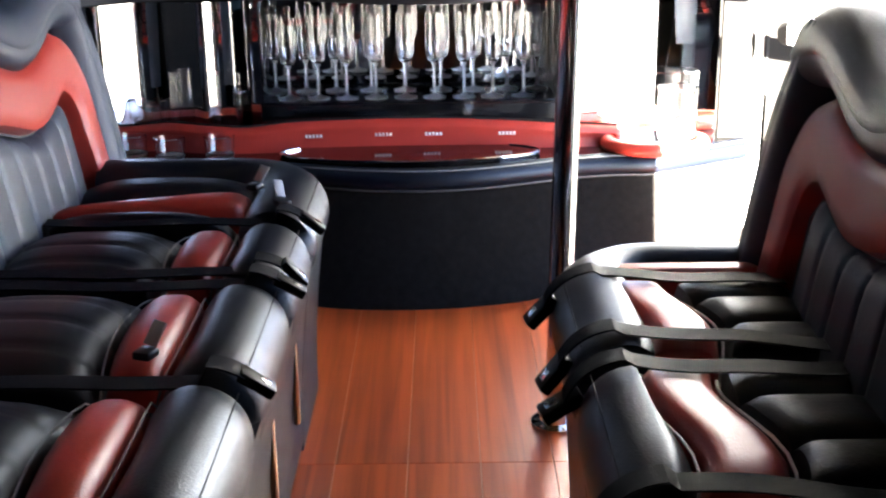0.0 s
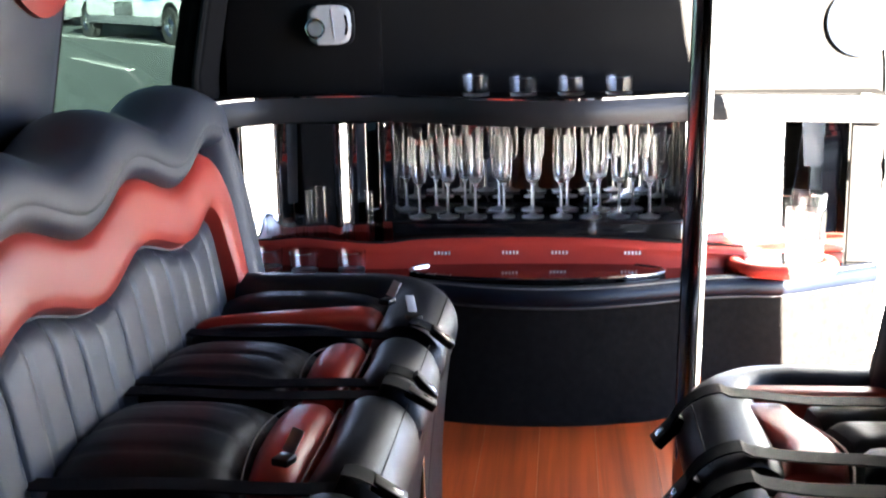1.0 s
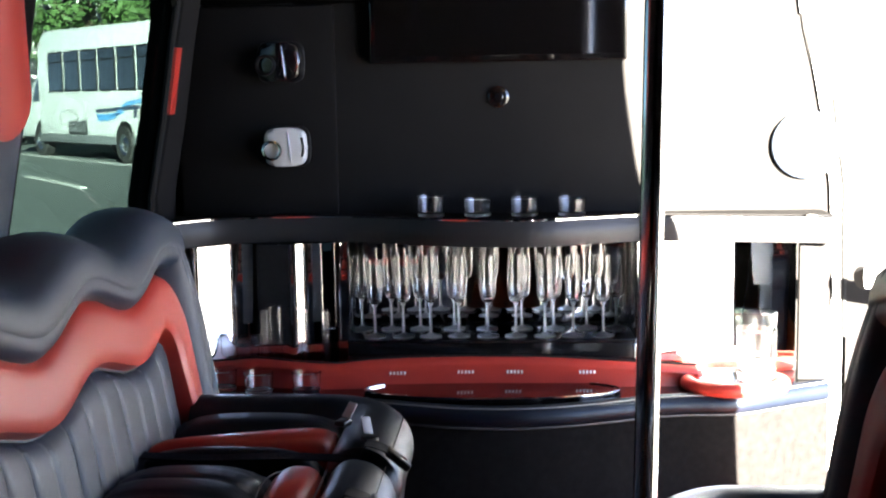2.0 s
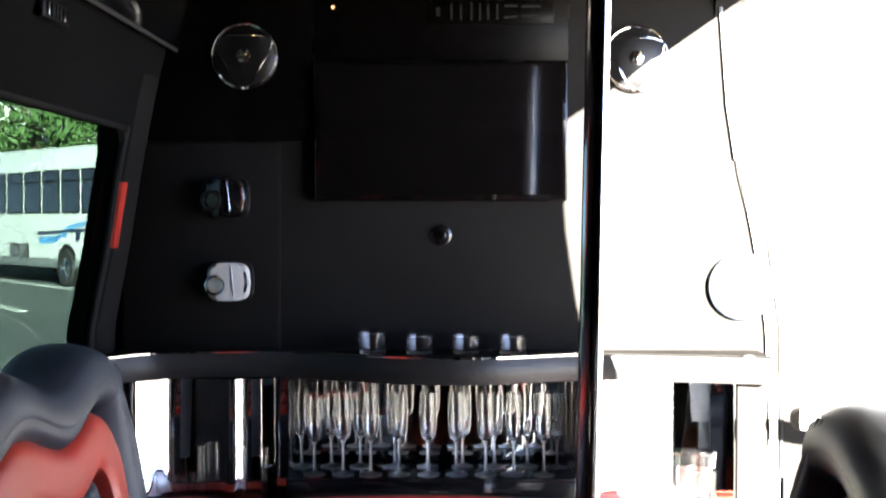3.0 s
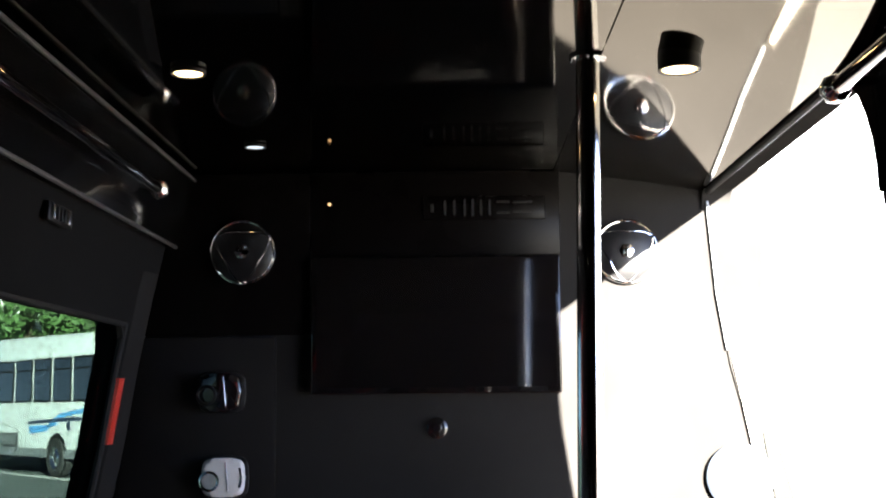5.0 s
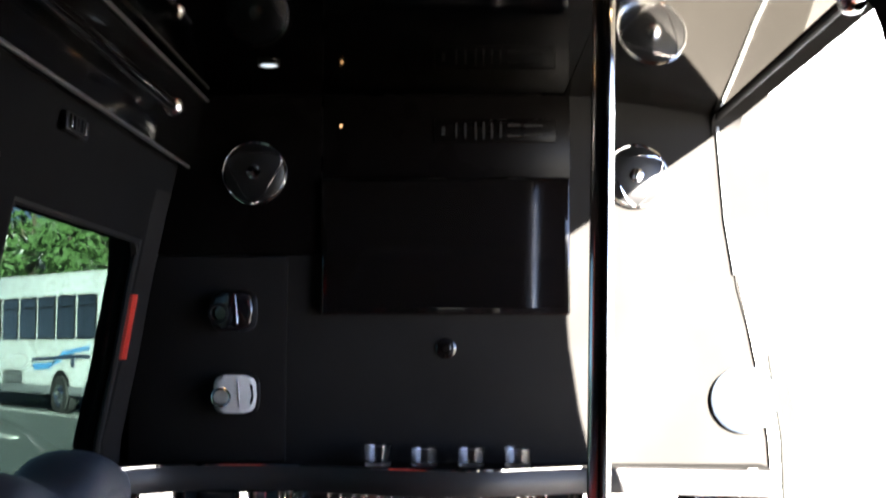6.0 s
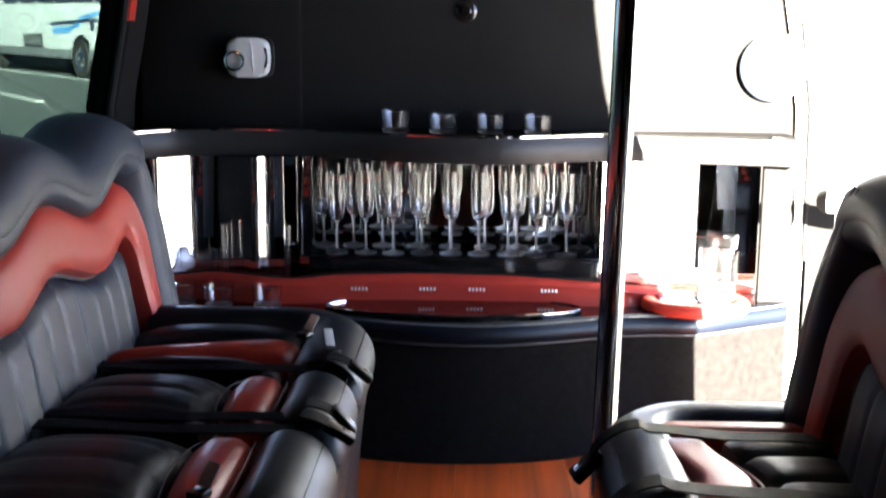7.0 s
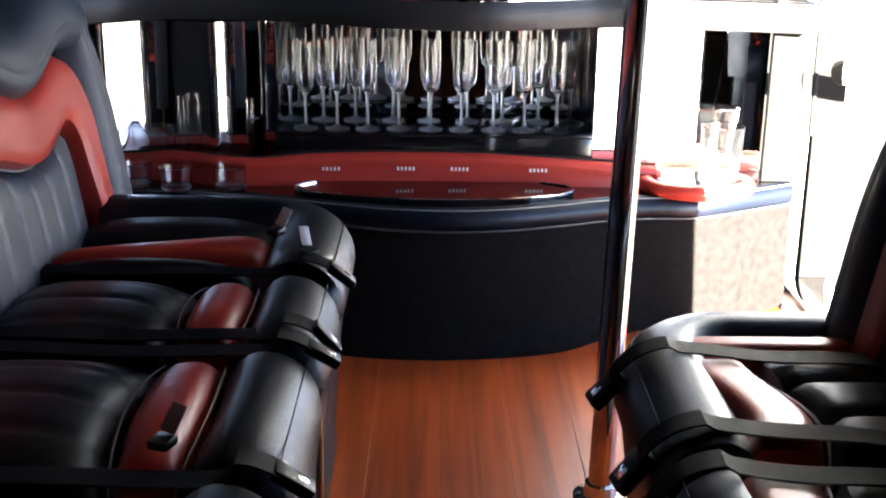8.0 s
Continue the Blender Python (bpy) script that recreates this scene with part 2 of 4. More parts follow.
def ribbon(points, across, width, thick, bm=None):
    """A flat strap along points; across is the direction of its width."""
    b = bmesh.new()
    pts, w = [Vector(p) for p in points], Vector(across).normalized() * width / 2
    rows = []
    for i, p in enumerate(pts):
        d = (pts[min(i + 1, len(pts) - 1)] - pts[max(i - 1, 0)]).normalized()
        up = d.cross(w).normalized() * thick / 2
        rows.append([b.verts.new(q) for q in (p - w - up, p + w - up, p + w + up, p - w + up)])
    for p, q in zip(rows, rows[1:]):
        for k in range(4):
            b.faces.new((p[k], p[(k + 1) % 4], q[(k + 1) % 4], q[k]))
    b.faces.new(rows[0])
    b.faces.new(rows[-1])
    return join(bm, b)


def sheet(fn, nu, nv, thick=None):
    """A grid of fn(u, v); thick pushes a second skin the other way and closes the rim."""
    bm = bmesh.new()
    g = [[bm.verts.new(fn(i / nu, j / nv)) for j in range(nv + 1)] for i in range(nu + 1)]
    for i in range(nu):
        for j in range(nv):
            bm.faces.new((g[i][j], g[i + 1][j], g[i + 1][j + 1], g[i][j + 1]))
    if thick is not None:
        off = Vector(thick)
        h = [[bm.verts.new(v.co + off) for v in row] for row in g]
        for i in range(nu):
            for j in range(nv):
                bm.faces.new((h[i][j], h[i][j + 1], h[i + 1][j + 1], h[i + 1][j]))
        rim = [(i, 0) for i in range(nu)] + [(nu, j) for j in range(nv)] + [(i, nv) for i in range(nu, 0, -1)] + [(0, j) for j in range(nv, 0, -1)]
        for k in range(len(rim)):
            (a, b), (c, d) = rim[k], rim[(k + 1) % len(rim)]
            bm.faces.new((g[a][b], g[c][d], h[c][d], h[a][b]))
    return bm


def lerp(a, b, t):
    return a + (b - a) * t


def curve(pairs, x):
    """A smooth line through (x, value) pairs."""
    if x <= pairs[0][0]:
        return pairs[0][1]
    for (a, p), (b, q) in zip(pairs, pairs[1:]):
        if x <= b:
            t = (x - a) / (b - a)
            return lerp(p, q, t * t * (3 - 2 * t))
    return pairs[-1][1]


# ---- the van's shell ----
CX = 0.03            # middle of the van
BACK = -2.2          # closing wall behind the camera
PART_Y = 3.25        # face of the front partition
CEIL = 1.73
PROFILE = [(0.0, 0.86), (0.57, 0.86), (0.80, 0.852), (1.0, 0.812), (1.2, 0.78), (1.385, 0.745), (1.53, 0.712), (CEIL, 0.665)]


PROFILE_R = [(0.0, 0.93), (0.57, 0.925), (0.85, 0.885), (1.2, 0.80), (1.385, 0.772), (1.65, 0.752), (CEIL, 0.745)]


def half(z, profile=PROFILE):
    for (a, p), (b, q) in zip(profile, profile[1:]):
        if z <= b:
            return lerp(p, q, max(0.0, (z - a) / (b - a)))
    return profile[-1][1]


def wall_piece(side, y0, y1, z0, z1, thick=0.07):
    """One stretch of a leaning side wall, with thickness."""
    prof = PROFILE if side < 0 else PROFILE_R
    zs = sorted({z0, z1, *[z for z, _ in prof if z0 < z < z1]})
    pts = [(CX + side * half(z, prof), z) for z in zs] + [(CX + side * (half(z, prof) + thick), z) for z in reversed(zs)]
    return prism(pts, "y", y0, y1)


def rounded_wall(side, y0, y1, openings, thick=0.07):
    """A side wall with openings (ya, yb, za, zb), butted from stretches."""
    bm = None
    ys = sorted({y0, y1, *[v for o in openings for v in o[:2]]})
    for a, b in zip(ys, ys[1:]):
        holes = [o for o in openings if o[0] <= a and o[1] >= b]
        spans, z = [], 0.0
        for o in sorted(holes, key=lambda o: o[2]):
            if o[2] > z:
                spans.append((z, o[2]))
            z = o[3]
        spans.append((z, CEIL))
        for za, zb in spans:
            bm = join(bm, wall_piece(side, a, b, za, zb, thick)) if bm else wall_piece(side, a, b, za, zb, thick)
    return bm


WIN_L1 = (2.16, 3.055, 0.70, 1.315)
DOOR = (1.88, 3.243, 0.03, 1.668)
structure("wall_left", rounded_wall(-1, BACK, PART_Y + 0.1, [WIN_L1]), M_GREYTRIM, "dark grey vinyl side wall with a tinted window", False)
structure("wall_right", rounded_wall(1, BACK, PART_Y + 0.1, [DOOR]), M_VINYL, "black vinyl side wall with an open sliding doorway", False)
structure("wall_rear", box(CX - 0.93, CX + 0.93, BACK - 0.06, BACK, 0, CEIL), M_VINYL, "plain black rear wall closing the van", False)
structure("ceiling", box(CX - 0.76, CX + 0.80, BACK, PART_Y + 0.1, CEIL, CEIL + 0.05), M_ACRYLIC, "smoked mirror ceiling panels", False)
structure("floor", box(CX - 0.90, CX + 0.99, BACK, PART_Y + 0.1, -0.06, -0.012), M_UNDER, "cherry laminate boards laid along the van", False)
structure("partition", box(CX - 0.90, CX + 0.97, PART_Y + 0.08, PART_Y + 0.10, 0.0, 0.70, 0, 2, box(CX - 0.90, CX + 0.90, PART_Y, PART_Y + 0.10, 0.7005, CEIL)), M_VINYL, "black vinyl partition behind the bar", False)


def window_left(name, o):
    y0, y1, z0, z1 = o
    fr = tagged(new(name), "green-tinted side window in a black rubber frame", "window", "", "structure")
    lx = lambda z, d=0.0: CX - half(z) - d
    zs = [z0, 0.8, 1.0, 1.2, z1]
    bm = sheet(lambda u, v: (lx(lerp(z0, z1, v), 0.020), lerp(y0, y1, u), lerp(z0, z1, v)), 1, 12, (-0.004, 0, 0))
    part("pane", bm, M_TINT, fr)
    bar = None
    for ya in (y0, y1):
        bar = tube([(lx(z, 0.008), ya, z) for z in zs], 0.009, 8, bar)
    for z in (z0, z1):
        bar = tube([(lx(z, 0.012), lerp(y0, y1, k / 4), z) for k in range(5)], 0.011, 8, bar)
    part("window_frame", bar, M_RUBBER, fr)
    # rounded corners of the seal
    seal = None
    r = 0.07
    for ya, sy in ((y0, 1), (y1, -1)):
        for za, sz in ((z0, 1), (z1, -1)):
            pts = [(ya, za)] + [(ya + sy * r * (1 - math.sin(a)), za + sz * r * (1 - math.cos(a))) for a in [k * math.pi / 12 for k in range(7)]]
            x = lx(za + sz * 0.03, 0.012)
            b = prism(pts, "x", x - 0.008, x + 0.008)
            seal = join(seal, b) if seal else b
    part("seal", seal, M_RUBBER, fr)
    return fr


window_left("window_1", WIN_L1)

# doorway trim on the right: header, rubber seals on both posts, sill
door = tagged(new("door_1"), "open sliding doorway with black rubber seals", "doorway", "", "structure")
rx = lambda z, d=0.0: CX + half(z, PROFILE_R) + d
for ya, w, mat in ((DOOR[0] + 0.01, 0.020, M_RUBBER), (DOOR[1] - 0.004, 0.0045, M_GREYPLASTIC)):
    part("seal", tube([(rx(z, 0.0), ya, z) for z in ((0.03, 0.57, 0.8, 1.0, 1.2, 1.385, 1.53, 1.64) if w > 0.01 else (1.24, 1.32, 1.385, 1.53, 1.64))], w, 8), mat, door, "rubber door seal")
part("header", tube([(rx(1.65, 0.0), lerp(DOOR[0], DOOR[1], k / 4), 1.664) for k in range(5)], 0.009, 8), M_RUBBER, door, "black rubber header seal")
b = None
for ya, sy in ((DOOR[0], 1), (DOOR[1], -1)):
    r = 0.24 if sy > 0 else 0.05
    pts = [(ya, 1.668)] + [(ya + sy * r * (1 - math.sin(a)), 1.668 - r * (1 - math.cos(a))) for a in [k * math.pi / 16 for k in range(9)]]
    q = prism(pts, "x", rx(1.6) - 0.017, rx(1.6) - 0.004 if sy > 0 else rx(1.6) + 0.06)
    b = join(b, q) if b else q
part("corner_fillet", b, M_VINYL, door)
part("sill", box(rx(0) - 0.05, rx(0) + 0.07, DOOR[0], DOOR[1], -0.02, 0.03, 0.006), M_CHROME, door, "bare metal door sill")

part("post_trim", prism([(0.905, 0.0), (0.905, 0.36), (0.918, 0.52), (0.905, 0.80), (0.880, 0.98), (0.834, 1.22), (0.846, 1.22), (0.905, 1.02), (0.938, 0.80), (0.945, 0.45), (0.945, 0.0)], "y", 3.236, 3.243), M_POST, door, "pale grey post trim")
part("post_edge", tube([(0.948, 3.232, 0.40), (0.941, 3.232, 0.80), (0.910, 3.232, 1.02)], 0.006, 8), M_RUBBER, door, "grey rubber post edge")
part("grab_bar", tube([(0.940, 3.013, 0.590), (0.99, 2.99, 0.592), (1.14, 2.91, 0.592)], 0.027, 14), M_WHITE, door, "pale round grab bar outside the doorway")
part("bar_cap", lathe([(0.0, -0.008), (0.027, -0.006), (0.028, 0.012), (0.0, 0.015)], 14, Matrix.Translation((0.935, 3.016, 0.590)) @ pose(0, 0, 0, 90, 0, 120)), M_RUBBER, door, "black bar cap")

# outer skin of the van
structure("roof", prism([(CX - 0.82, 1.782), (CX - 0.64, 1.88), (CX, 1.92), (CX + 0.64, 1.88), (CX + 0.82, 1.782)], "y", BACK - 0.1, PART_Y + 0.1), M_SHELL, "black van roof")


# red and slate upholstered covers on the left posts
def post_cover(name, y0, y1, z0, z1, zr, label):
    c = thing(name, label, "post cover")
    x = lambda z: CX - half(z)
    far = lambda z: y1 + 0.015 - 0.45 * max(0.0, z - 1.02)
    part("cover", sheet(lambda u, v: (x(lerp(z0, z1, v)) + 0.012 + 0.03 * math.sin(math.pi * u) ** 0.5, lerp(y0, far(lerp(z0, z1, v)), u), lerp(z0, z1, v)), 10, 14, (-0.02, 0, 0)), M_LEATHER, c)
    low = lambda u: zr + 0.07 * abs(2 * u - 1) ** 2.0
    def shield(u, v):
        z = lerp(low(u), z1, v)
        return (x(z) + 0.020 + 0.032 * math.sin(math.pi * (0.1 + 0.8 * u)) ** 0.5, lerp(y0 + 0.012, far(z) - 0.006, u), z)
    part("red_shield", sheet(shield, 10, 10, (-0.02, 0, 0)), M_RED, c, "red leather shield")
    return c


post_cover("post_cover", 1.82, 2.10, 0.72, 1.36, 0.985, "slate leather post cover with a red shield between windows")
strip = thing("post_trim", "black post trim with a short red leather inlay", "post trim")
part("trim", sheet(lambda u, v: (CX - half(lerp(0.72, 1.45, v)) - 0.004 + 0.02 * math.sin(math.pi * u * 0.5) ** 1.5, lerp(3.06, 3.18, u), lerp(0.72, 1.45, v)), 8, 12, (-0.02, 0, 0)), M_VINYL, strip)
part("red_inlay", sheet(lambda u, v: (CX - half(lerp(1.01, 1.175, v)) + 0.002 + 0.010 * math.sin(math.pi * (0.1 + 0.5 * u)) ** 0.5, lerp(3.052, 3.085, u), lerp(1.01, 1.175, v)), 6, 6, (-0.012, 0, 0)), M_RED, strip, "red leather inlay")


# ---- ceiling coves, rails, lamps ----
def cove(side):
    c = tagged(new("cove"), "glossy black cove panel with dull grey edge piping", "", "", "structure")
    y1 = PART_Y
    a, b = ((CX - 0.690, 1.53), (CX - 0.640, 1.712)) if side < 0 else ((CX + 0.748, 1.675), (CX + 0.700, 1.765))
    d = side * 0.02
    part("panel", prism([a, b, (b[0] + d, b[1] + 0.02), (a[0] + d, a[1])], "y", BACK, y1), M_GLOSS, c)
    for x, z in (a, b):
        part("edge_piping", tube([(x - side * 0.006, BACK, z), (x - side * 0.006, y1, z)], 0.005, 8), M_EDGE, c, "dull grey edge piping")
    return c



cove(-1)
edge = tagged(new("cove"), "smoked mirror ceiling edge curving down to the doorway", "", "", "structure")
part("panel", sheet(lambda u, v: (lerp(CX + 0.34, CX + 0.742, v), lerp(BACK, PART_Y - 0.002, u), CEIL - 0.004 - 0.056 * v ** 1.3), 2, 14, (0, 0, 0.003)), M_ACRYLIC, edge)


def grab_rail(x, z, y0, y1, wall):
    r = thing("grab_rail", "chrome overhead grab rail with ball ends", "grab rail", "grab rails")
    part("bar", tube([(x, y0, z), (x, (y0 + y1) / 2, z), (x, y1, z)], 0.014, 12), M_CHROME, r)
    for y in (y0, y1):
        part("ball_end", lathe([(0.0, -0.024), (0.014, -0.020), (0.023, -0.008), (0.024, 0.004), (0.017, 0.017), (0.0, 0.024)], 14, Matrix.Translation((x, y, z))), M_CHROME, r, "chrome ball end")
        part("bracket", tube([(x, y, z), (wall, y, z + 0.02)], 0.009, 8), M_CHROME, r)
    return r


grab_rail(-0.60, 1.615, -0.5, 2.83, -0.66)
grab_rail(0.690, 1.580, -0.5, 1.82, 0.77)


def downlight(x, y, glow, can, size, group, label):
    d = thing("ceiling_light", label, "ceiling light", group, (x, y, CEIL))
    k = size / 0.042
    part("can", lathe([(0.030 * k, 0.0), (size, -0.002), (size, -can), (0.036 * k, -can), (0.034 * k, -can + 0.004)], 24), M_PLASTIC, d, "black can")
    part("lens", lathe([(0.0, -can + 0.002), (0.033 * k, -can + 0.002), (0.033 * k, -can + 0.006), (0.0, -can + 0.006)], 24), glow, d, "glowing lens")
    return d


downlight(-0.395, 2.20, M_WARM, 0.010, 0.033, "warm downlights", "lit warm downlight in a black can")
downlight(0.501, 2.08, M_WARM, 0.047, 0.038, "warm downlights", "lit warm downlight in a black can")
downlight(-0.380, 2.87, M_COOL, 0.008, 0.027, "small downlights", "small pale downlight beside the partition")
downlight(0.527, 2.88, M_COOL, 0.008, 0.027, "small downlights", "small pale downlight beside the partition")



def wall_grille(y):
    g = thing("air_grille", "black slotted air grille on the wall", "air grille", "air grilles", (CX - half(1.48) + 0.012, y, 1.48))
    part("frame", box(-0.006, 0.006, -0.07, 0.07, -0.02, 0.02, 0.004), M_PLASTIC, g)
    for k in range(5):
        part("slat", box(0.004, 0.012, -0.055 + 0.022 * k, -0.045 + 0.022 * k, -0.014, 0.014, 0.002), M_CHROME if k in (0, 4) else M_PLASTIC, g)
    return g


wall_grille(2.35)
wall_grille(1.5)


# ---- partition fittings ----
inset = tagged(new("partition_panel"), "charcoal vinyl panel beside the screen", "panel", "", "structure")
part("panel", box(-0.80, -0.380, 3.228, PART_Y, 0.736, 1.285, 0.006), M_PANEL, inset)

# added board: its near-black colour paints shade on the upper partition
header = tagged(new("partition_header"), "near-black board added across the upper partition to paint its shade", "panel", "", "structure")
part("panel", box(-0.80, -0.290, 3.238, PART_Y - 0.0005, 1.290, CEIL - 0.001, 0.003), M_SHADE_BLACK, header)
part("panel", box(-0.289, 0.384, 3.238, PART_Y - 0.0005, 1.499, CEIL - 0.001, 0.003), M_SHADE_BLACK, header)

tv = thing("television", "black flat television mounted on the partition", "television")
part("casing", box(-0.285, 0.380, 3.212, 3.2495, 1.130, 1.495, 0.005, 3), M_SCREEN, tv)
part("screen", box(-0.270, 0.366, 3.208, 3.2115, 1.147, 1.484), M_SCREEN, tv, "dark glossy screen")


def speaker(x, z):
    s = thing("speaker", "round black speaker with chrome ribs", "speaker", "partition speakers", (x, 3.237 if x < 0 else PART_Y, z))
    turn = pose(0, 0, 0, 90)
    part("grille", lathe([(0.086, 0.0), (0.086, 0.010), (0.074, 0.020), (0.040, 0.026), (0.0, 0.028)], 32, turn), M_PLASTIC, s)
    part("rim", tube([(0.084 * math.cos(a), -0.014, 0.084 * math.sin(a)) for a in [k * math.pi / 18 for k in range(37)]], 0.004, 8), M_CHROME, s, "chrome rim")
    for k in range(3):
        a0 = math.pi / 2 + k * 2 * math.pi / 3
        pts = []
        for j in range(9):
            t = j / 8
            a, r = a0 + 1.0 * (t - 0.5) * 2, 0.082 - 0.030 * math.sin(math.pi * t)
            pts.append((r * math.cos(a), -0.026 + 0.008 * (1 - math.sin(math.pi * t)), r * math.sin(a)))
        part("rib", tube(pts, 0.0018, 6), M_CHROME, s, "chrome rib")
    part("badge", lathe([(0.020, 0.0), (0.020, 0.034), (0.012, 0.037), (0.0, 0.037)], 6, turn), M_CHROME, s, "chrome hexagonal badge")
    return s


speaker(-0.470, 1.512)
speaker(0.560, 1.505)

knob = thing("partition_knob", "black round knob under the television", "knob", "", (0.048, PART_Y, 1.04))
part("base", lathe([(0.028, 0.0), (0.028, 0.006), (0.020, 0.010), (0.0, 0.010)], 24, pose(0, 0, 0, 90)), M_GLOSS, knob)
part("button", lathe([(0.014, 0.008), (0.014, 0.022), (0.010, 0.026), (0.0, 0.026)], 20, pose(0, 0, 0, 90)), M_GLOSS, knob)


def holder(name, label, z, x, body, ring):
    h = thing(name, label, "cup holder", "partition holders", (x, 3.228, z))
    outline = [(0.056 * math.copysign(abs(math.cos(a)) ** 0.5, math.cos(a)), 0.050 * math.copysign(abs(math.sin(a)) ** 0.5, math.sin(a))) for a in [k * math.pi / 14 for k in range(28)]]
    part("back_plate", prism([(u * 1.12, v * 1.1) for u, v in outline], "y", -0.008, 0.0, 0.002), M_PLASTIC, h)
    part("body", prism(outline, "y", -0.042, -0.009, 0.012, 3), body, h)
    part("ring", tube([(-0.032 + 0.023 * math.cos(a), -0.052, -0.008 + 0.023 * math.sin(a)) for a in [k * math.pi / 12 for k in range(25)]], 0.0045, 8), ring, h, "round ring")
    part("side_glint", tube([(0.044, -0.040, -0.025), (0.050, -0.040, 0.0), (0.044, -0.040, 0.025)], 0.004, 6), M_CHROME, h, "chrome edge")
    part("seam", tube([(0.008, -0.043, 0.04), (0.012, -0.045, 0.01), (0.016, -0.043, -0.035)], 0.0016, 6), M_CHROME, h, "bright seam")
    return h


holder("cup_holder", "folded black plastic cup holder on the partition", 1.139, -0.520, M_GLOSS, M_PLASTIC)
holder("cup_holder", "folded silver plastic cup holder on the partition", 0.918, -0.510, M_SILVER, M_CHROME)

led = thing("indicator_light", "tiny amber indicator light", "indicator", "", (-0.238, 3.237, 1.642))
part("lens", lathe([(0.0045, 0.0), (0.0045, 0.004), (0.0, 0.005)], 12, pose(0, 0, 0, 90)), M_AMBER, led)

sign = thing("name_badge", "dark badge with dull chrome outline bars", "badge", "", (0.18, 3.237, 1.628))
part("backing", box(-0.165, 0.165, -0.006, 0.0, -0.032, 0.032, 0.003), M_SHADE_BLACK, sign)
for k, (x, w, h) in enumerate([(-0.14, 0.010, 0.022), (-0.105, 0.006, 0.040), (-0.080, 0.006, 0.040), (-0.052, 0.006, 0.046), (-0.030, 0.006, 0.046), (-0.008, 0.006, 0.040), (0.016, 0.006, 0.040), (0.052, 0.034, 0.006), (0.052, 0.034, 0.006), (0.105, 0.050, 0.006), (0.105, 0.050, 0.006)]):
    zo = {7: 0.016, 8: -0.014, 9: 0.014, 10: -0.012}.get(k, 0.0)
    part("bar", box(x - w / 2, x + w / 2, -0.010, -0.006, zo - h / 2, zo + h / 2), M_BADGE, sign)

dome = thing("round_cover", "round grey cover on the partition beside the doorway", "cover", "", (0.842, PART_Y, 0.905))
part("shell", lathe([(0.088, 0.0), (0.088, 0.020), (0.078, 0.032), (0.0, 0.036)], 32, pose(0, 0, 0, 90)), M_LEATHER, dome)

# ---- the bar ----
BAR_FRONT = [(-0.90, 3.02), (-0.45, 2.98), (-0.19, 2.905), (-0.08, 2.872), (0.05, 2.858), (0.18, 2.874), (0.32, 2.922), (0.41, 2.960), (0.52, 2.985), (0.63, 2.992), (0.76, 3.06), (0.90, 3.14)]
BAR_FOOT = [(-0.90, 2.96), (-0.45, 2.87), (-0.19, 2.771), (-0.07, 2.747), (0.06, 2.744), (0.19, 2.761), (0.32, 2.800), (0.41, 2.87), (0.52, 2.94), (0.63, 2.968), (0.76, 3.04), (0.90, 3.12)]
BAR_Z = 0.308
XL, XR = CX - 0.855, CX + 0.855


def wave(pairs):
    """A rounder line through the pairs."""
    def f(x):
        k = max(i for i in range(len(pairs) - 1) if pairs[i][0] <= max(x, pairs[0][0] + 1e-6)) if x > pairs[0][0] else 0
        k = min(k, len(pairs) - 2)
        (x0, p0), (x1, p1) = pairs[k], pairs[k + 1]
        m0 = (p1 - pairs[k - 1][1]) / (x1 - pairs[k - 1][0]) if k > 0 else (p1 - p0) / (x1 - x0)
        m1 = (pairs[k + 2][1] - p0) / (pairs[k + 2][0] - x0) if k + 2 < len(pairs) else (p1 - p0) / (x1 - x0)
        h, t = x1 - x0, (x - x0) / (x1 - x0)
        return (2 * t ** 3 - 3 * t * t + 1) * p0 + (t ** 3 - 2 * t * t + t) * h * m0 + (3 * t * t - 2 * t ** 3) * p1 + (t ** 3 - t * t) * h * m1
    return f


bar_front, bar_foot = wave(BAR_FRONT), wave(BAR_FOOT)
bar = thing("bar_counter", "low curved black bar with a carpeted front", "bar")
N = 48


def bar_face(u, v):
    x = lerp(XL, XR, u)
    return (x, lerp(bar_foot(x), bar_front(x) - 0.002, v), lerp(0.0, BAR_Z - 0.055, v))


part("front", sheet(bar_face, N, 6, (0, 0.03, 0)), M_CARPET, bar, "black carpeted bar front")


def bar_roll(u, v):
    x, a = lerp(XL, XR, u), lerp(-1.9, 1.57, v)
    return (x, bar_front(x) + 0.012 - 0.030 * math.cos(a), BAR_Z - 0.027 + 0.027 * math.sin(a))


part("edge_roll", sheet(bar_roll, N, 12), M_BLACK, bar, "rounded black padded bar edge")
part("edge_seam", tube([(lerp(XL, XR, k / N), bar_front(lerp(XL, XR, k / N)) - 0.004, BAR_Z - 0.004) for k in range(N + 1)], 0.0022, 6), M_SEAM, bar, "pale upper seam")
part("edge_seam", tube([(lerp(XL, XR, k / N), bar_front(lerp(XL, XR, k / N)) - 0.012, BAR_Z - 0.050) for k in range(N + 1)], 0.0025, 6), M_EDGE, bar, "pale edge seam")
part("worktop", sheet(lambda u, v: (lerp(XL, XR, u), lerp(bar_front(lerp(XL, XR, u)) + 0.012, PART_Y - 0.002, v), BAR_Z), N, 2, (0, 0, -0.02)), M_GLOSS, bar, "glossy black worktop")

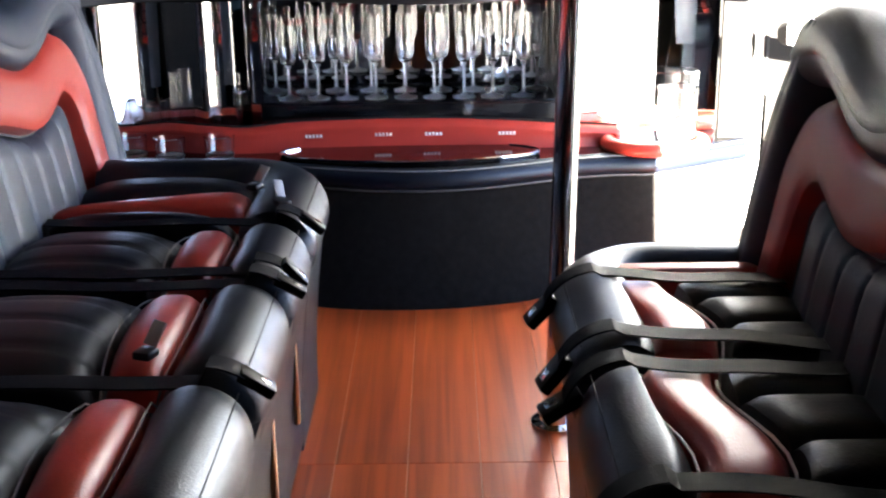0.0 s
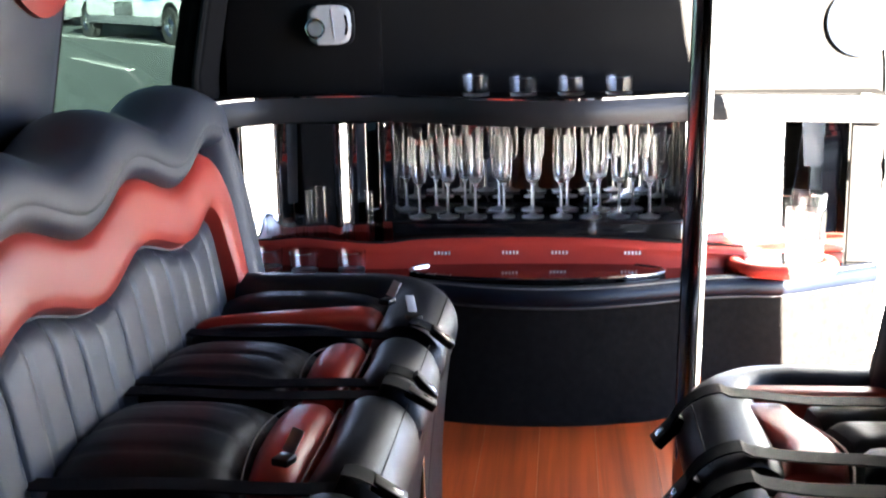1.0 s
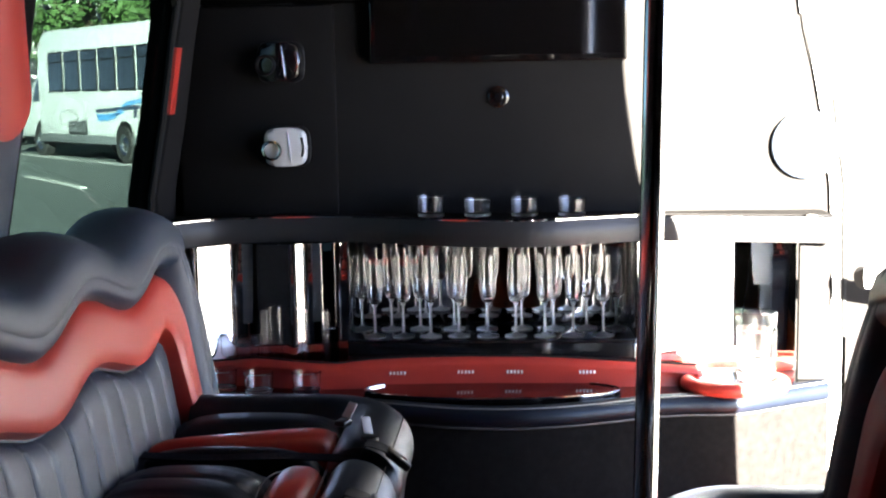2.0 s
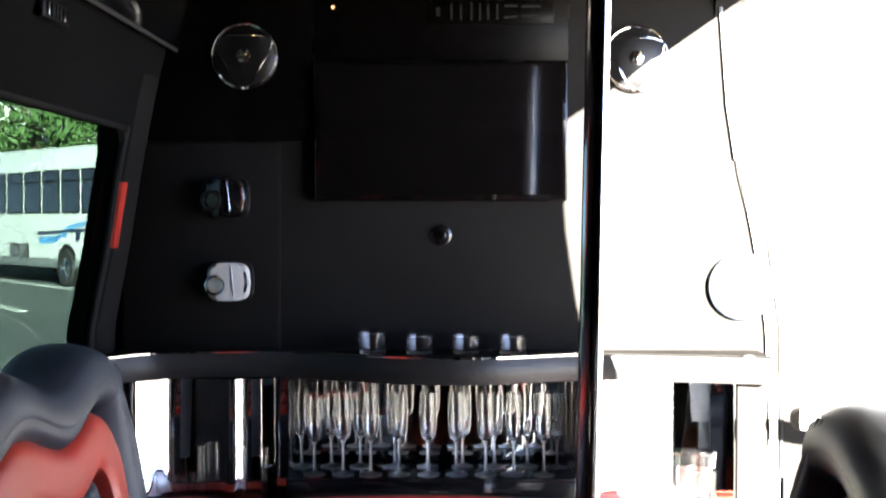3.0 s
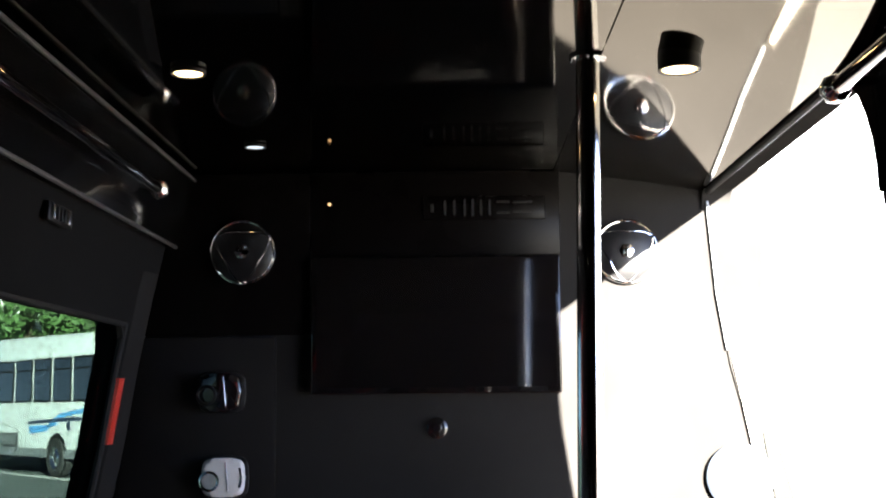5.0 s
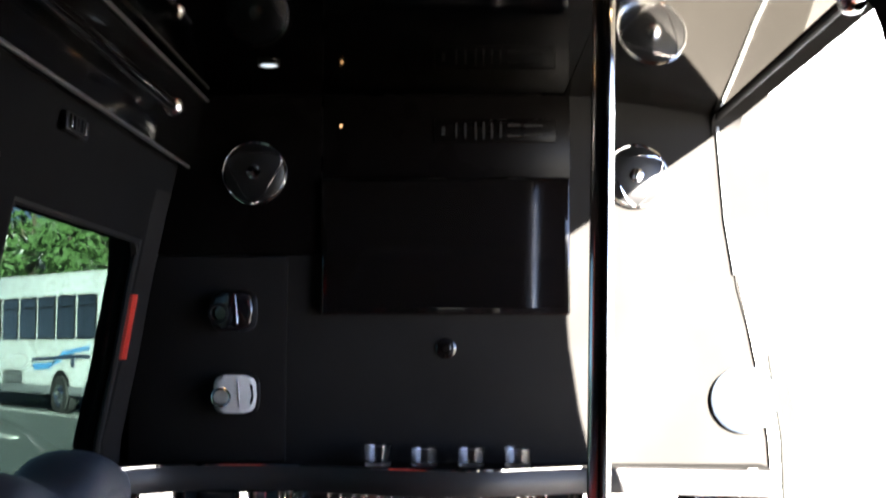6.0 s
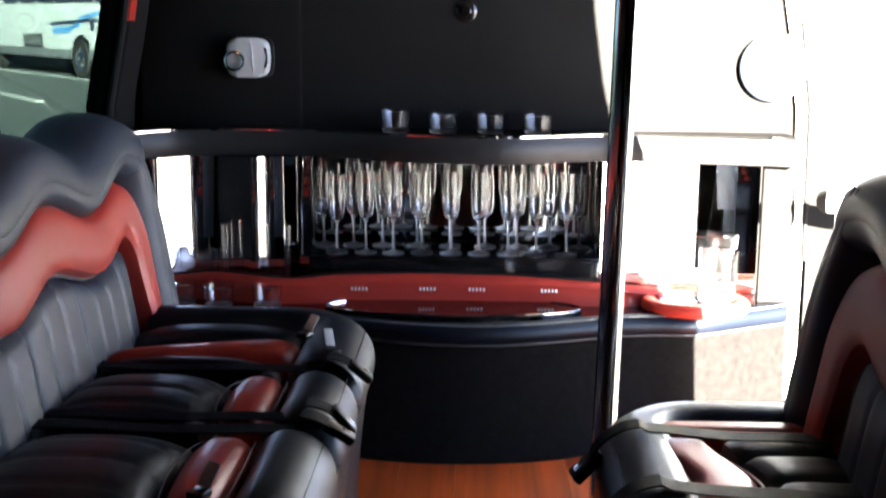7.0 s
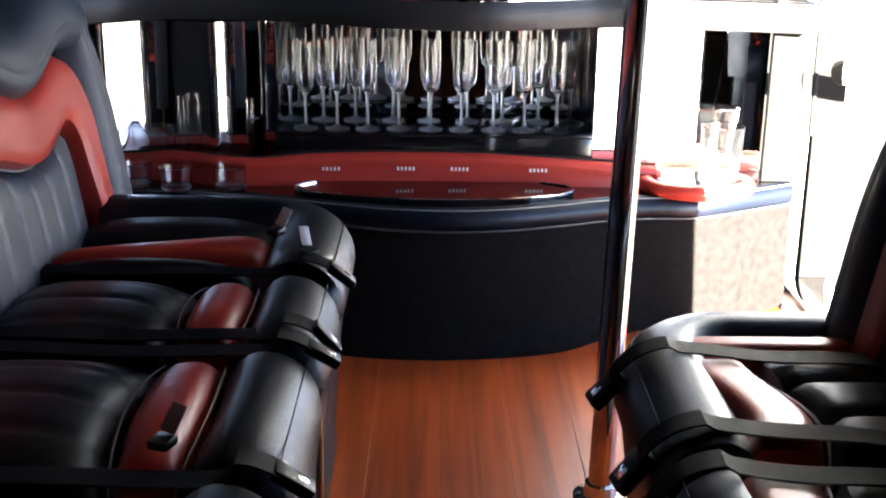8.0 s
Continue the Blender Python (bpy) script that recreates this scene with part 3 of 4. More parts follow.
tray = thing("bar_tray", "oval black gloss tray with a chrome edge on the bar", "tray", "", (0.027, 3.000, BAR_Z + 0.001))
oval = [(0.320 * math.cos(a), 0.100 * math.sin(a)) for a in [k * math.pi / 24 for k in range(48)]]
part("plate", prism(oval, "z", 0.0, 0.008, 0.002), M_GLOSS, tray)
part("rim", tube([(x, y, 0.009) for x, y in oval + oval[:1]], 0.0018, 6), M_CHROME, tray, "thin chrome rim")

# red padded lip: plan line and top line
LIP_Y = wave([(-0.84, 3.06), (-0.72, 3.085), (-0.60, 3.070), (-0.47, 3.040), (-0.37, 3.035), (-0.28, 3.045), (-0.16, 3.055), (-0.03, 3.062), (0.12, 3.062), (0.26, 3.060), (0.42, 3.060), (0.56, 3.070)])
LIP_Z = wave([(-0.84, 0.366), (-0.68, 0.370), (-0.58, 0.381), (-0.47, 0.377), (-0.37, 0.373), (-0.28, 0.381), (-0.16, 0.384), (0.12, 0.384), (0.26, 0.378), (0.42, 0.368), (0.56, 0.357)])


def lip(u, v):
    x, a = lerp(-0.84, 0.545, u), lerp(-0.4, 2.2, v)
    r, z0, z1 = 0.022, BAR_Z, LIP_Z(x)
    y = LIP_Y(x)
    if v < 0.4:
        return (x, y + 0.004 * math.sin(v * 6), lerp(z0, z1 - r, v / 0.4))
    a = (v - 0.4) / 0.6 * math.pi / 2
    return (x, y + r * (1 - math.cos(a)), z1 - r + r * math.sin(a))


red_lip = thing("bar_upstand", "padded red leather upstand along the bar", "upstand")
part("pad", sheet(lip, 64, 14, (0, 0.03, -0.012)), M_RED, red_lip)
part("end_cap", lathe([(0.0, 0.0), (0.020, 0.0), (0.024, 0.015), (0.022, 0.038), (0.012, 0.046), (0.0, 0.047)], 16, Matrix.Translation((0.540, 3.095, BAR_Z))), M_RED, red_lip)
part("top_piping", tube([(x, LIP_Y(x) + 0.016, LIP_Z(x) + 0.0005) for x in [lerp(-0.84, 0.545, k / 80) for k in range(81)]], 0.003, 6), M_RUBBER, red_lip, "black top piping")
for x in (-0.213, -0.040, 0.085, 0.268):
    m = thing("staple_row", "short row of bright staples in the red upstand", "staples", "staple rows", (x, LIP_Y(x) + 0.003, 0.346))
    for k in range(5):
        part("staple", box(-0.020 + 0.009 * k, -0.015 + 0.009 * k, -0.004, 0.004, -0.004, 0.004, 0.001), M_STAPLE, m)

ring = thing("ice_bucket_ring", "red padded ring round the ice well", "ring", "", (0.636, 3.050, BAR_Z + 0.012))
part("pad", tube([(0.118 * math.cos(a), 0.085 * math.sin(a), 0.0) for a in [k * math.pi / 16 for k in range(33)]], 0.019, 10), M_RED, ring)
part("well", lathe([(0.0, 0.002), (0.096, 0.002), (0.098, 0.012), (0.092, 0.016)], 28, Matrix.Diagonal((1, 0.75, 1, 1))), M_CHROME, ring, "metal ice well")

# riser, niche mirrors, shelf
NB = 3.320
RISE = 0.425
rise = thing("glass_riser", "black gloss riser under the champagne flutes", "riser")
part("block", box(-0.345, 0.395, 3.137 - 0.045, NB, BAR_Z + 0.002, RISE, 0.004), M_GLOSS, rise)
part("front_strip", box(-0.345, 0.395, 3.088, 3.0915, RISE - 0.010, RISE - 0.001, 0.001), M_GLOSS, rise, "thin gloss front strip")
niche = tagged(new("bar_mirror"), "curved smoked mirrors behind the bar", "mirror", "", "structure")
part("mirror", box(-0.343, 0.398, NB + 0.001, NB + 0.006, RISE + 0.001, 0.667), M_SMOKE, niche, "flat black smoked mirror")
left_y = wave([(-0.84, 3.065), (-0.75, 3.08), (-0.70, 3.115), (-0.655, 3.155), (-0.60, 3.165), (-0.54, 3.155), (-0.515, 3.145), (-0.49, 3.14), (-0.465, 3.158), (-0.44, 3.163), (-0.42, 3.16), (-0.39, 3.183), (-0.345, 3.190)])
part("mirror", sheet(lambda u, v: (lerp(-0.83, -0.346, u), left_y(lerp(-0.83, -0.346, u)), lerp(BAR_Z + 0.001, 0.667, v)), 40, 1, (0, 0.006, 0)), M_MIRROR, niche, "rippling curved mirror")
right_y = wave([(0.40, 3.125), (0.50, 3.148), (0.61, 3.172), (0.66, 3.178), (0.75, 3.17), (0.82, 3.15), (0.89, 3.11)])
part("mirror", sheet(lambda u, v: (lerp(0.401, 0.806, u), right_y(lerp(0.401, 0.806, u)), lerp(BAR_Z + 0.001, 0.667, v)), 40, 1, (0, 0.006, 0)), M_MIRROR, niche, "rippling curved mirror")

part("side_panel", box(0.8075, 0.884, 3.128, 3.150, BAR_Z + 0.001, 0.667, 0.003), M_VINYL, niche, "black vinyl end panel")
for x in (-0.3445, 0.3975):
    part("niche_side", box(x - 0.003, x + 0.003, 3.130, NB, RISE + 0.001, 0.667, 0.001), M_GLOSS, niche, "black gloss niche side")
SHELF_Y = wave([(-0.86, 3.01), (-0.79, 3.03), (-0.72, 3.12), (-0.62, 3.165), (-0.50, 3.18), (-0.36, 3.175), (-0.26, 3.145), (-0.12, 3.080), (0.04, 3.040), (0.17, 3.045), (0.31, 3.10), (0.405, 3.135), (0.60, 3.12), (0.90, 3.06)])
shelf = thing("upper_shelf", "wavy black padded shelf with a bright top edge", "shelf")
part("slab", sheet(lambda u, v: (lerp(XL, XR, u), lerp(SHELF_Y(lerp(XL, XR, u)), PART_Y - 0.001, v), 0.735), 60, 2, (0, 0, -0.067)), M_VINYL, shelf)
part("face", sheet(lambda u, v: (lerp(XL, XR, u), SHELF_Y(lerp(XL, XR, u)) - 0.002 - 0.008 * math.sin(math.pi * v), lerp(0.670, 0.733, v)), 60, 6, (0, 0.004, 0)), M_SHELF, shelf, "black padded shelf face")
part("top_edge", tube([(lerp(XL, XR, k / 60), SHELF_Y(lerp(XL, XR, k / 60)) - 0.001, 0.735) for k in range(61)], 0.0035, 6), M_CHROME, shelf, "thin bright edge trim")


# ---- glasses ----
def flute():
    g = thing("champagne_flute", "clear champagne flute standing on the riser", "champagne flute", "champagne flutes")
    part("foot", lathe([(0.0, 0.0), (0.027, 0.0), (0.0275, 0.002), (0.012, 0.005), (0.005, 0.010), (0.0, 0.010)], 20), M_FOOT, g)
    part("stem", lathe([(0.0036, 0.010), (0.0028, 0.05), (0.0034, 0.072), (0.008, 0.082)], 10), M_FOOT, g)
    part("bowl", lathe([(0.0, 0.080), (0.008, 0.081), (0.0165, 0.088), (0.0205, 0.104), (0.0218, 0.140), (0.0208, 0.192), (0.0198, 0.192), (0.0206, 0.140), (0.0192, 0.106), (0.0150, 0.091), (0.0, 0.087)], 20), M_GLASS, g)
    return g


def tumbler(label, group="tumblers"):
    g = thing("tumbler", label, "tumbler", group)
    part("bowl", lathe([(0.0, 0.0), (0.032, 0.0), (0.034, 0.004), (0.0375, 0.060), (0.0360, 0.061), (0.0322, 0.014), (0.027, 0.010), (0.0, 0.010)], 26), M_TUMBLER, g)
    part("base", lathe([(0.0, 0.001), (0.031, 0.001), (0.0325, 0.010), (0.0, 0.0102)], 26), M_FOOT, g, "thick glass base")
    return g


first = flute()
rng = random.Random(4)
FRONT_X = (-0.276, -0.202, -0.131, -0.058, 0.017, 0.089, 0.164, 0.236, 0.313)
BEHIND_X = (-0.323, -0.243, -0.166, -0.075, 0.012, 0.105, 0.189, 0.276, 0.354)
for k, x in enumerate(FRONT_X + BEHIND_X):
    m = pose(x, (3.125 if k < 9 else 3.225) + rng.uniform(-0.003, 0.003), RISE + 0.001, 0, 0, rng.uniform(0, 360)) @ Matrix.Diagonal((1.02, 1.02, 1.05 if k < 9 else 0.97, 1))
    if k == 0:
        first.matrix_basis = m
    else:
        copy_thing(first, m)
cup = tumbler("small clear tumbler standing on the shelf")
for k in range(4):
    m = pose(-0.128 + 0.121 * k, 3.155, 0.7365, 0, 0, 20 * k) @ Matrix.Diagonal((1, 1, 0.86, 1))
    if k == 0:
        cup.matrix_basis = m
    else:
        copy_thing(cup, m)
for x, y in ((-0.66, 3.03), (-0.56, 3.00), (-0.44, 3.01)):
    copy_thing(cup, pose(x, y, BAR_Z + 0.001))
tall = tumbler("tall narrow glass behind the red upstand", "tall glasses")
for k, x in enumerate((-0.625, -0.568, -0.462, -0.408)):
    m = pose(x, 3.132, BAR_Z + 0.001, 0, 0, 35 * k) @ Matrix.Diagonal((0.56, 0.56, 1.75, 1))
    if k == 0:
        tall.matrix_basis = m
    else:
        copy_thing(tall, m)
big = tumbler("larger clear tumbler by the ice well", "tumblers")
big.matrix_basis = pose(0.690, 3.060, BAR_Z + 0.016) @ Matrix.Diagonal((1.35, 1.35, 2.2, 1))

# ---- pole ----
pole = thing("dance_pole", "polished steel pole from floor to ceiling", "pole", "", (0.314, 2.15, 0))
pole.matrix_basis = pose(0.314, 2.15, 0, 0, 1.1, 0)
part("tube", lathe([(0.0215, 0.004), (0.0215, CEIL - 0.004)], 28), M_POLE, pole)
part("floor_flange", lathe([(0.0, 0.0), (0.046, 0.0), (0.046, 0.005), (0.030, 0.010), (0.027, 0.030), (0.021, 0.034)], 28), M_CHROME, pole, "chrome floor flange")
part("ceiling_flange", lathe([(0.021, CEIL - 0.006), (0.034, CEIL - 0.005), (0.034, CEIL), (0.0, CEIL)], 28), M_CHROME, pole, "chrome ceiling flange")
for k in range(4):
    a = math.pi / 4 + k * math.pi / 2
    part("screw", lathe([(0.004, 0.007), (0.004, 0.010), (0.0, 0.011)], 8, Matrix.Translation((0.038 * math.cos(a), 0.038 * math.sin(a), 0))), M_CHROME, pole)


# ---- bench seats ----
def pillow(x0, x1, y0, y1, z0, h, ribs=0, p=3, q=3, nx=12, ny=16, groove=0.016):
    """A stuffed pad; x0 and x1 may be functions of y; ribs: seams across it."""
    fx0 = x0 if callable(x0) else (lambda y: x0)
    fx1 = x1 if callable(x1) else (lambda y: x1)

    def f(u, v):
        y = lerp(y0, y1, v)
        s = (1 - abs(2 * u - 1) ** p) * (1 - abs(2 * v - 1) ** q)
        z = z0 + h * max(0.0, s) ** 0.5
        if ribs:
            z -= groove * (1 - abs(math.sin(math.pi * v * ribs))) ** 3 * (1 if 0.02 < v < 0.98 else 0)
        return (lerp(fx0(y), fx1(y), u), y, z)
    return sheet(f, nx, ny if not ribs else ribs * 8, (0, 0, -0.03))


def bench(side, front, back, cuts, end_y, near_y, label, far_red, over=0.0):
    """side: which wall; front and back: x of the cushion's edge and of the backrest's foot; cuts: y of the pad seams, far first."""
    s = thing("bench_seat", label, "bench seat", "bench seats")
    d = side
    turn_r = 0.19 if far_red else 0.165    # how widely the front edge turns the far corner
    base = front + d * 0.05

    def outline(t, inset):
        """The cushion's outer edge round the far corner, t in 0..1: straight, arc, then to the wall."""
        ys = cuts[1]
        a_len, b_len, c_len = end_y - turn_r - ys, turn_r * math.pi / 2, abs(back - front) - turn_r
        q = t * (a_len + b_len + c_len)
        if q < a_len:
            x, y, nx, ny = front, ys + q, -d, 0.0
        elif q < a_len + b_len:
            a = (q - a_len) / turn_r
            nx, ny = -d * math.cos(a), math.sin(a)
            x, y = front + d * turn_r + nx * turn_r, end_y - turn_r + ny * turn_r
        else:
            x, y, nx, ny = front + d * (turn_r + q - a_len - b_len), end_y, 0.0, 1.0
        return x - nx * inset, y - ny * inset

    # plinth with a padded skirt that turns the corner
    part("plinth", box(min(base, back + d * 0.1), max(base, back + d * 0.1), near_y, cuts[1], 0.0, 0.38, 0.012), M_BLACK, s)
    part("skirt", sheet(lambda u, v: (base - d * (0.012 + 0.03 * v ** 2), lerp(near_y, cuts[1] + 0.004, u), lerp(0.02, 0.36, v)), 20, 8, (d * 0.02, 0, 0)), M_BLACK, s, "black padded skirt")
    part("end_skirt", sheet(lambda u, v: (*outline(u, 0.038 - 0.03 * v ** 2), lerp(0.0, 0.36, v)), 32, 8, (d * 0.012, -0.012, 0)), M_BLACK, s, "black padded skirt round the far corner")
    for y1, y0 in zip(cuts, cuts[1:]):
        w = y1 - y0
        first = y1 == cuts[0]
        if d > 0:
            red_a = lambda y, y0=y0: front + d * (0.086 + 0.019 * math.sin(2 * math.pi * (y - cuts[1]) / 0.34))
            red_b = lambda y, y0=y0: front + d * (0.184 + 0.019 * math.sin(2 * math.pi * (y - cuts[1]) / 0.34))
        else:
            red_a = lambda y, y0=y0, w=w: front + d * (0.128 - 0.012 * math.sin(math.pi * (y - y0) / w))
            red_b = lambda y, y0=y0, w=w: front + d * (0.196 + 0.016 * math.sin(math.pi * (y - y0) / w))
        # front roll: rounds over the edge

        def roll(u, v, y0=y0, y1=y1, red_a=red_a):
            y = lerp(y0 + 0.005, y1 - 0.005, u)
            e = max(0.0, 1 - abs(2 * u - 1) ** 4) ** 0.5
            a = lerp(-0.9, math.pi / 2, min(1.0, v / 0.7))
            r = 0.075 * (0.66 + 0.34 * e)
            if v <= 0.7:
                return (front + d * 0.075 - d * r * math.cos(a), y, 0.370 + r * math.sin(a) - 0.010 * (1 - e))
            t = (v - 0.7) / 0.3
            return (lerp(front + d * 0.075, red_a(y) - d * 0.002, t), y, 0.370 + r - 0.010 * (1 - e) - 0.034 * t ** 2.4)

        def corner_roll(u, v):
            a = lerp(-0.9, math.pi / 2, min(1.0, v / 0.65))
            e = max(0.0, 1 - max(0.0, 1 - u / 0.10) ** 4) ** 0.5
            r = 0.075 * (0.66 + 0.34 * e)
            t = max(0.0, (v - 0.65) / 0.35)
            x, y = outline(u, 0.075 - r * math.cos(a) + (0.058 if far_red else 0.045) * t)
            return (x, y, 0.372 + r * math.sin(a) - 0.010 * (1 - e) - 0.036 * t ** 2.4)
        if first:
            part("corner_roll", sheet(corner_roll, 40, 18), M_BLACK, s, "black leather roll turning the far corner")
            part("roll_seam", tube([(*outline(u, 0.020), 0.425) for u in [k / 40 for k in range(3, 41)]], 0.0010, 5), M_RUBBER, s, "stitched seam")
        else:
            part("front_roll", sheet(roll, 20, 16, (d * 0.004, 0, -0.02)), M_BLACK, s, "black leather front roll")
            part("roll_seam", tube([(front + d * 0.022, lerp(y0 + 0.03, y1 - 0.03, k / 10), 0.4225) for k in range(11)], 0.0009, 5), M_RUBBER, s, "stitched seam")
        if far_red and first:
            # the red inset turns across the seat here, widening towards the aisle
            def cross(u, v):
                x = lerp(back + d * 0.02, front + d * 0.125, u)
                lo, hi = lerp(2.095, 2.150, u), lerp(2.135, 2.268, u)
                e = max(0.0, (1 - abs(2 * v - 1) ** 3) * (1 - abs(2 * u - 1) ** 8)) ** 0.5
                return (x, lerp(lo, hi, v), 0.385 + 0.056 * e)
            part("red_pad", sheet(cross, 24, 12, (0, 0, -0.03)), M_RED, s, "red leather inset across the seat")
            part("rear_pad", pillow(front + d * 0.130, back + d * 0.03, y0 + 0.006, 2.118, 0.380, 0.058), M_BLACK, s, "black leather pad")
            part("corner_pad", pillow(front + d * 0.120, back + d * 0.03, 2.255, y1 + 0.004, 0.380, 0.056), M_BLACK, s, "black leather corner pad")
        else:
            if first:
                part("red_pad", pillow(lambda y: red_a(y) - d * 0.01, back + d * 0.02, y1 - 0.058, y1 + 0.004, 0.380, 0.060, p=12, q=4), M_RED, s, "red leather inset along the end roll")
                y1 -= 0.052
            part("red_pad", pillow(red_a, red_b, y0 + 0.004, y1 - 0.004, 0.372, 0.070, p=3 if d < 0 else 5, q=3 if d < 0 else 9), M_RED, s, "red leather inset pad")
            part("rear_pad", pillow(red_b, back + d * 0.03, y0 + 0.006, y1 - 0.006, 0.372, 0.072, ribs=3 if d > 0 else 4, p=3 if d < 0 else 7, q=3 if d < 0 else 10, groove=0.013 if d > 0 else 0.004), M_BLACK, s, "ribbed black leather pad")
            for fx in (red_a, red_b):
                part("piping", tube([(fx(lerp(y0, y1, k / 10)), lerp(y0, y1, k / 10), 0.392 + 0.036 * max(0.0, math.sin(math.pi * k / 10)) ** 0.4) for k in range(11)], 0.0019 if d > 0 else 0.0014, 6), M_PIPING if d > 0 else M_SEAM, s, "thin pale piping")
    # backrest
    end_y += over
    lean = lambda z: back + d * (0.02 + 0.16 * (z - 0.38))
    L = end_y - near_y
    per = 0.43
    amp = 0.022
    ph = lambda y: 2 * math.pi * (end_y - 0.15 - y) / per
    lowtop = lambda y: 0.585 + amp * math.cos(ph(y))
    redtop = lambda y: 0.708 + amp * 1.1 * math.cos(ph(y))
    top = lambda y: 0.815 + amp * 1.1 * math.cos(ph(y))
    yr = end_y - 0.055     # outer rim begins
    yv = end_y - 0.165     # red upright begins

    def between(za, zb, ya, yb, bulge, ribs=0.0):
        def f(u, v):
            y = lerp(ya, yb, u)
            z = lerp(za(y), zb(y), v)
            e = max(0.0, (1 - abs(2 * v - 1) ** 5)) ** 0.5 * max(0.0, 1 - abs(2 * u - 1) ** 40) ** 0.5
            x = lean(z) - d * bulge * e
            if ribs:
                x += d * 0.007 * (1 - abs(math.sin(math.pi * y / ribs))) ** 6 * e
            return (x, y, z)
        return f
    n = int(L / 0.012)
    ya, yr2 = yv - 0.055, yr - 0.004       # where the band begins to turn down, and its outer edge below

    def panel_top(y):
        return lowtop(y) if y < ya else lowtop(ya) - 0.075 * (1 - math.sqrt(max(0.0, 1 - ((y - ya) / 0.055) ** 2)))
    part("back_panel", sheet(between(lambda y: 0.37, panel_top, near_y, yv, 0.030, 0.078), n * 2, 12, (d * 0.03, 0, 0)), M_LEATHER, s, "ribbed slate leather back panel")
    flat, bend = 0.72, 0.86

    def red_edges(t):
        """Inner and outer edge (y, z) of the red band: along the back, round the corner, down the far end."""
        if t < flat:
            y = lerp(near_y, ya, t / flat)
            return (y, lowtop(y)), (y, redtop(y))
        if t < bend:
            a = (t - flat) / (bend - flat) * math.pi / 2
            return (ya + 0.055 * math.sin(a), lowtop(ya) - 0.075 * (1 - math.cos(a))), (ya + (yr2 - ya) * math.sin(a), redtop(ya) - 0.150 * (1 - math.cos(a)))
        k = (t - bend) / (1 - bend)
        return (yv + 0.040 * k, lerp(lowtop(ya) - 0.075, 0.36, k)), (yr2, lerp(redtop(ya) - 0.150, 0.36, k))

    def red_band(u, v):
        (y0_, z0_), (y1_, z1_) = red_edges(u)
        y, z = lerp(y0_, y1_, v), lerp(z0_, z1_, v)
        e = max(0.0, 1 - abs(2 * v - 1) ** 4) ** 0.5
        return (lean(z) - d * (0.010 + 0.032 * e), y, z)
    part("red_band", sheet(red_band, n + 60, 10, (d * 0.03, 0, 0)), M_RED, s, "wavy red leather band turning down the far end")
    k0 = math.ceil((yv - 1.9) / 0.078)
    while k0 * 0.078 < yv - 0.02:
        ys = k0 * 0.078
        part("seam", tube([(lean(z) - d * (0.0235 if 0.02 < (z - 0.37) / (panel_top(ys) - 0.37) < 0.95 else 0.012), ys, z) for z in [lerp(0.375, panel_top(ys) - 0.008, j / 8) for j in range(9)]], 0.0012, 5), M_SEAM, s)
        k0 += 1

    # top bolster: rolls over the top to the window side, and down the far end
    def top_roll(u, v):
        y = lerp(near_y, yr + 0.02, u)
        z0, z1 = redtop(y), top(y)
        if v < 0.5:
            t = v / 0.5
            z = lerp(z0, z1 - 0.045, t)
            e = math.sin(math.pi / 2 * min(1, t * 1.6)) ** 0.6
            return (lean(z) - d * 0.052 * e, y, z)
        a = (v - 0.5) / 0.5 * math.pi
        x = lean(z1) + d * 0.03
        return (x - d * 0.088 * math.cos(a), y, z1 - 0.045 + 0.045 * math.sin(a))
    part("top_bolster", sheet(top_roll, n, 18, (0, 0, -0.02)), M_LEATHER, s, "slate leather top bolster")

    def rim(u, v):
        z = lerp(0.34, top(yr) - 0.02, v)
        k = max(0.0, (z - 0.55) / (top(yr) - 0.57))
        yo = end_y + 0.012 - 0.085 * k ** 2.2
        yi = min(yr - 0.045 * k ** 2, yo - 0.02)
        if u < 0.6:
            t = u / 0.6
            e = math.sin(math.pi / 2 * min(1.0, t * 1.3)) ** 0.7
            return (lean(z) - d * 0.050 * e, lerp(yi, yo, t ** 0.9), z)
        t = (u - 0.6) / 0.4
        return (lean(z) - d * 0.050 + d * 0.20 * t, yo + 0.012 * math.sin(math.pi * t), z)
    part("end_rim", sheet(rim, 14, 24, (0, -0.02, 0)), M_LEATHER, s, "slate leather end rim")
    part("core", prism([(lean(0.36) + d * 0.035, 0.36), (lean(0.74) + d * 0.035, 0.74), (lean(0.74) + d * 0.12, 0.74), (lean(0.36) + d * 0.16, 0.36)], "y", near_y, end_y - 0.05), M_BLACK, s)
    for fz, b_ in ((lowtop, 0.012), (redtop, 0.016)):
        part("piping", tube([(lean(fz(y)) - d * b_, y, fz(y)) for y in [lerp(near_y, yv - 0.04, k / 60) for k in range(61)]], 0.0022, 6), M_BLACK if fz is redtop else M_SEAM, s, "seam piping")
    return s


CUTS_L = [2.37, 2.055, 1.765, 1.42, 1.07, 0.72, 0.38, 0.0, -0.4]
CUTS_R = [1.805, 1.46, 1.12, 0.78, 0.44, 0.10, -0.3]
bench(-1, -0.108, -0.565, CUTS_L, 2.50, -0.9, "slate and black leather bench with red insets along the wall", True, 0.025)
bench(1, 0.264, 0.575, CUTS_R, 1.925, -0.9, "slate and black leather bench with red insets beside the pole", False, -0.095)


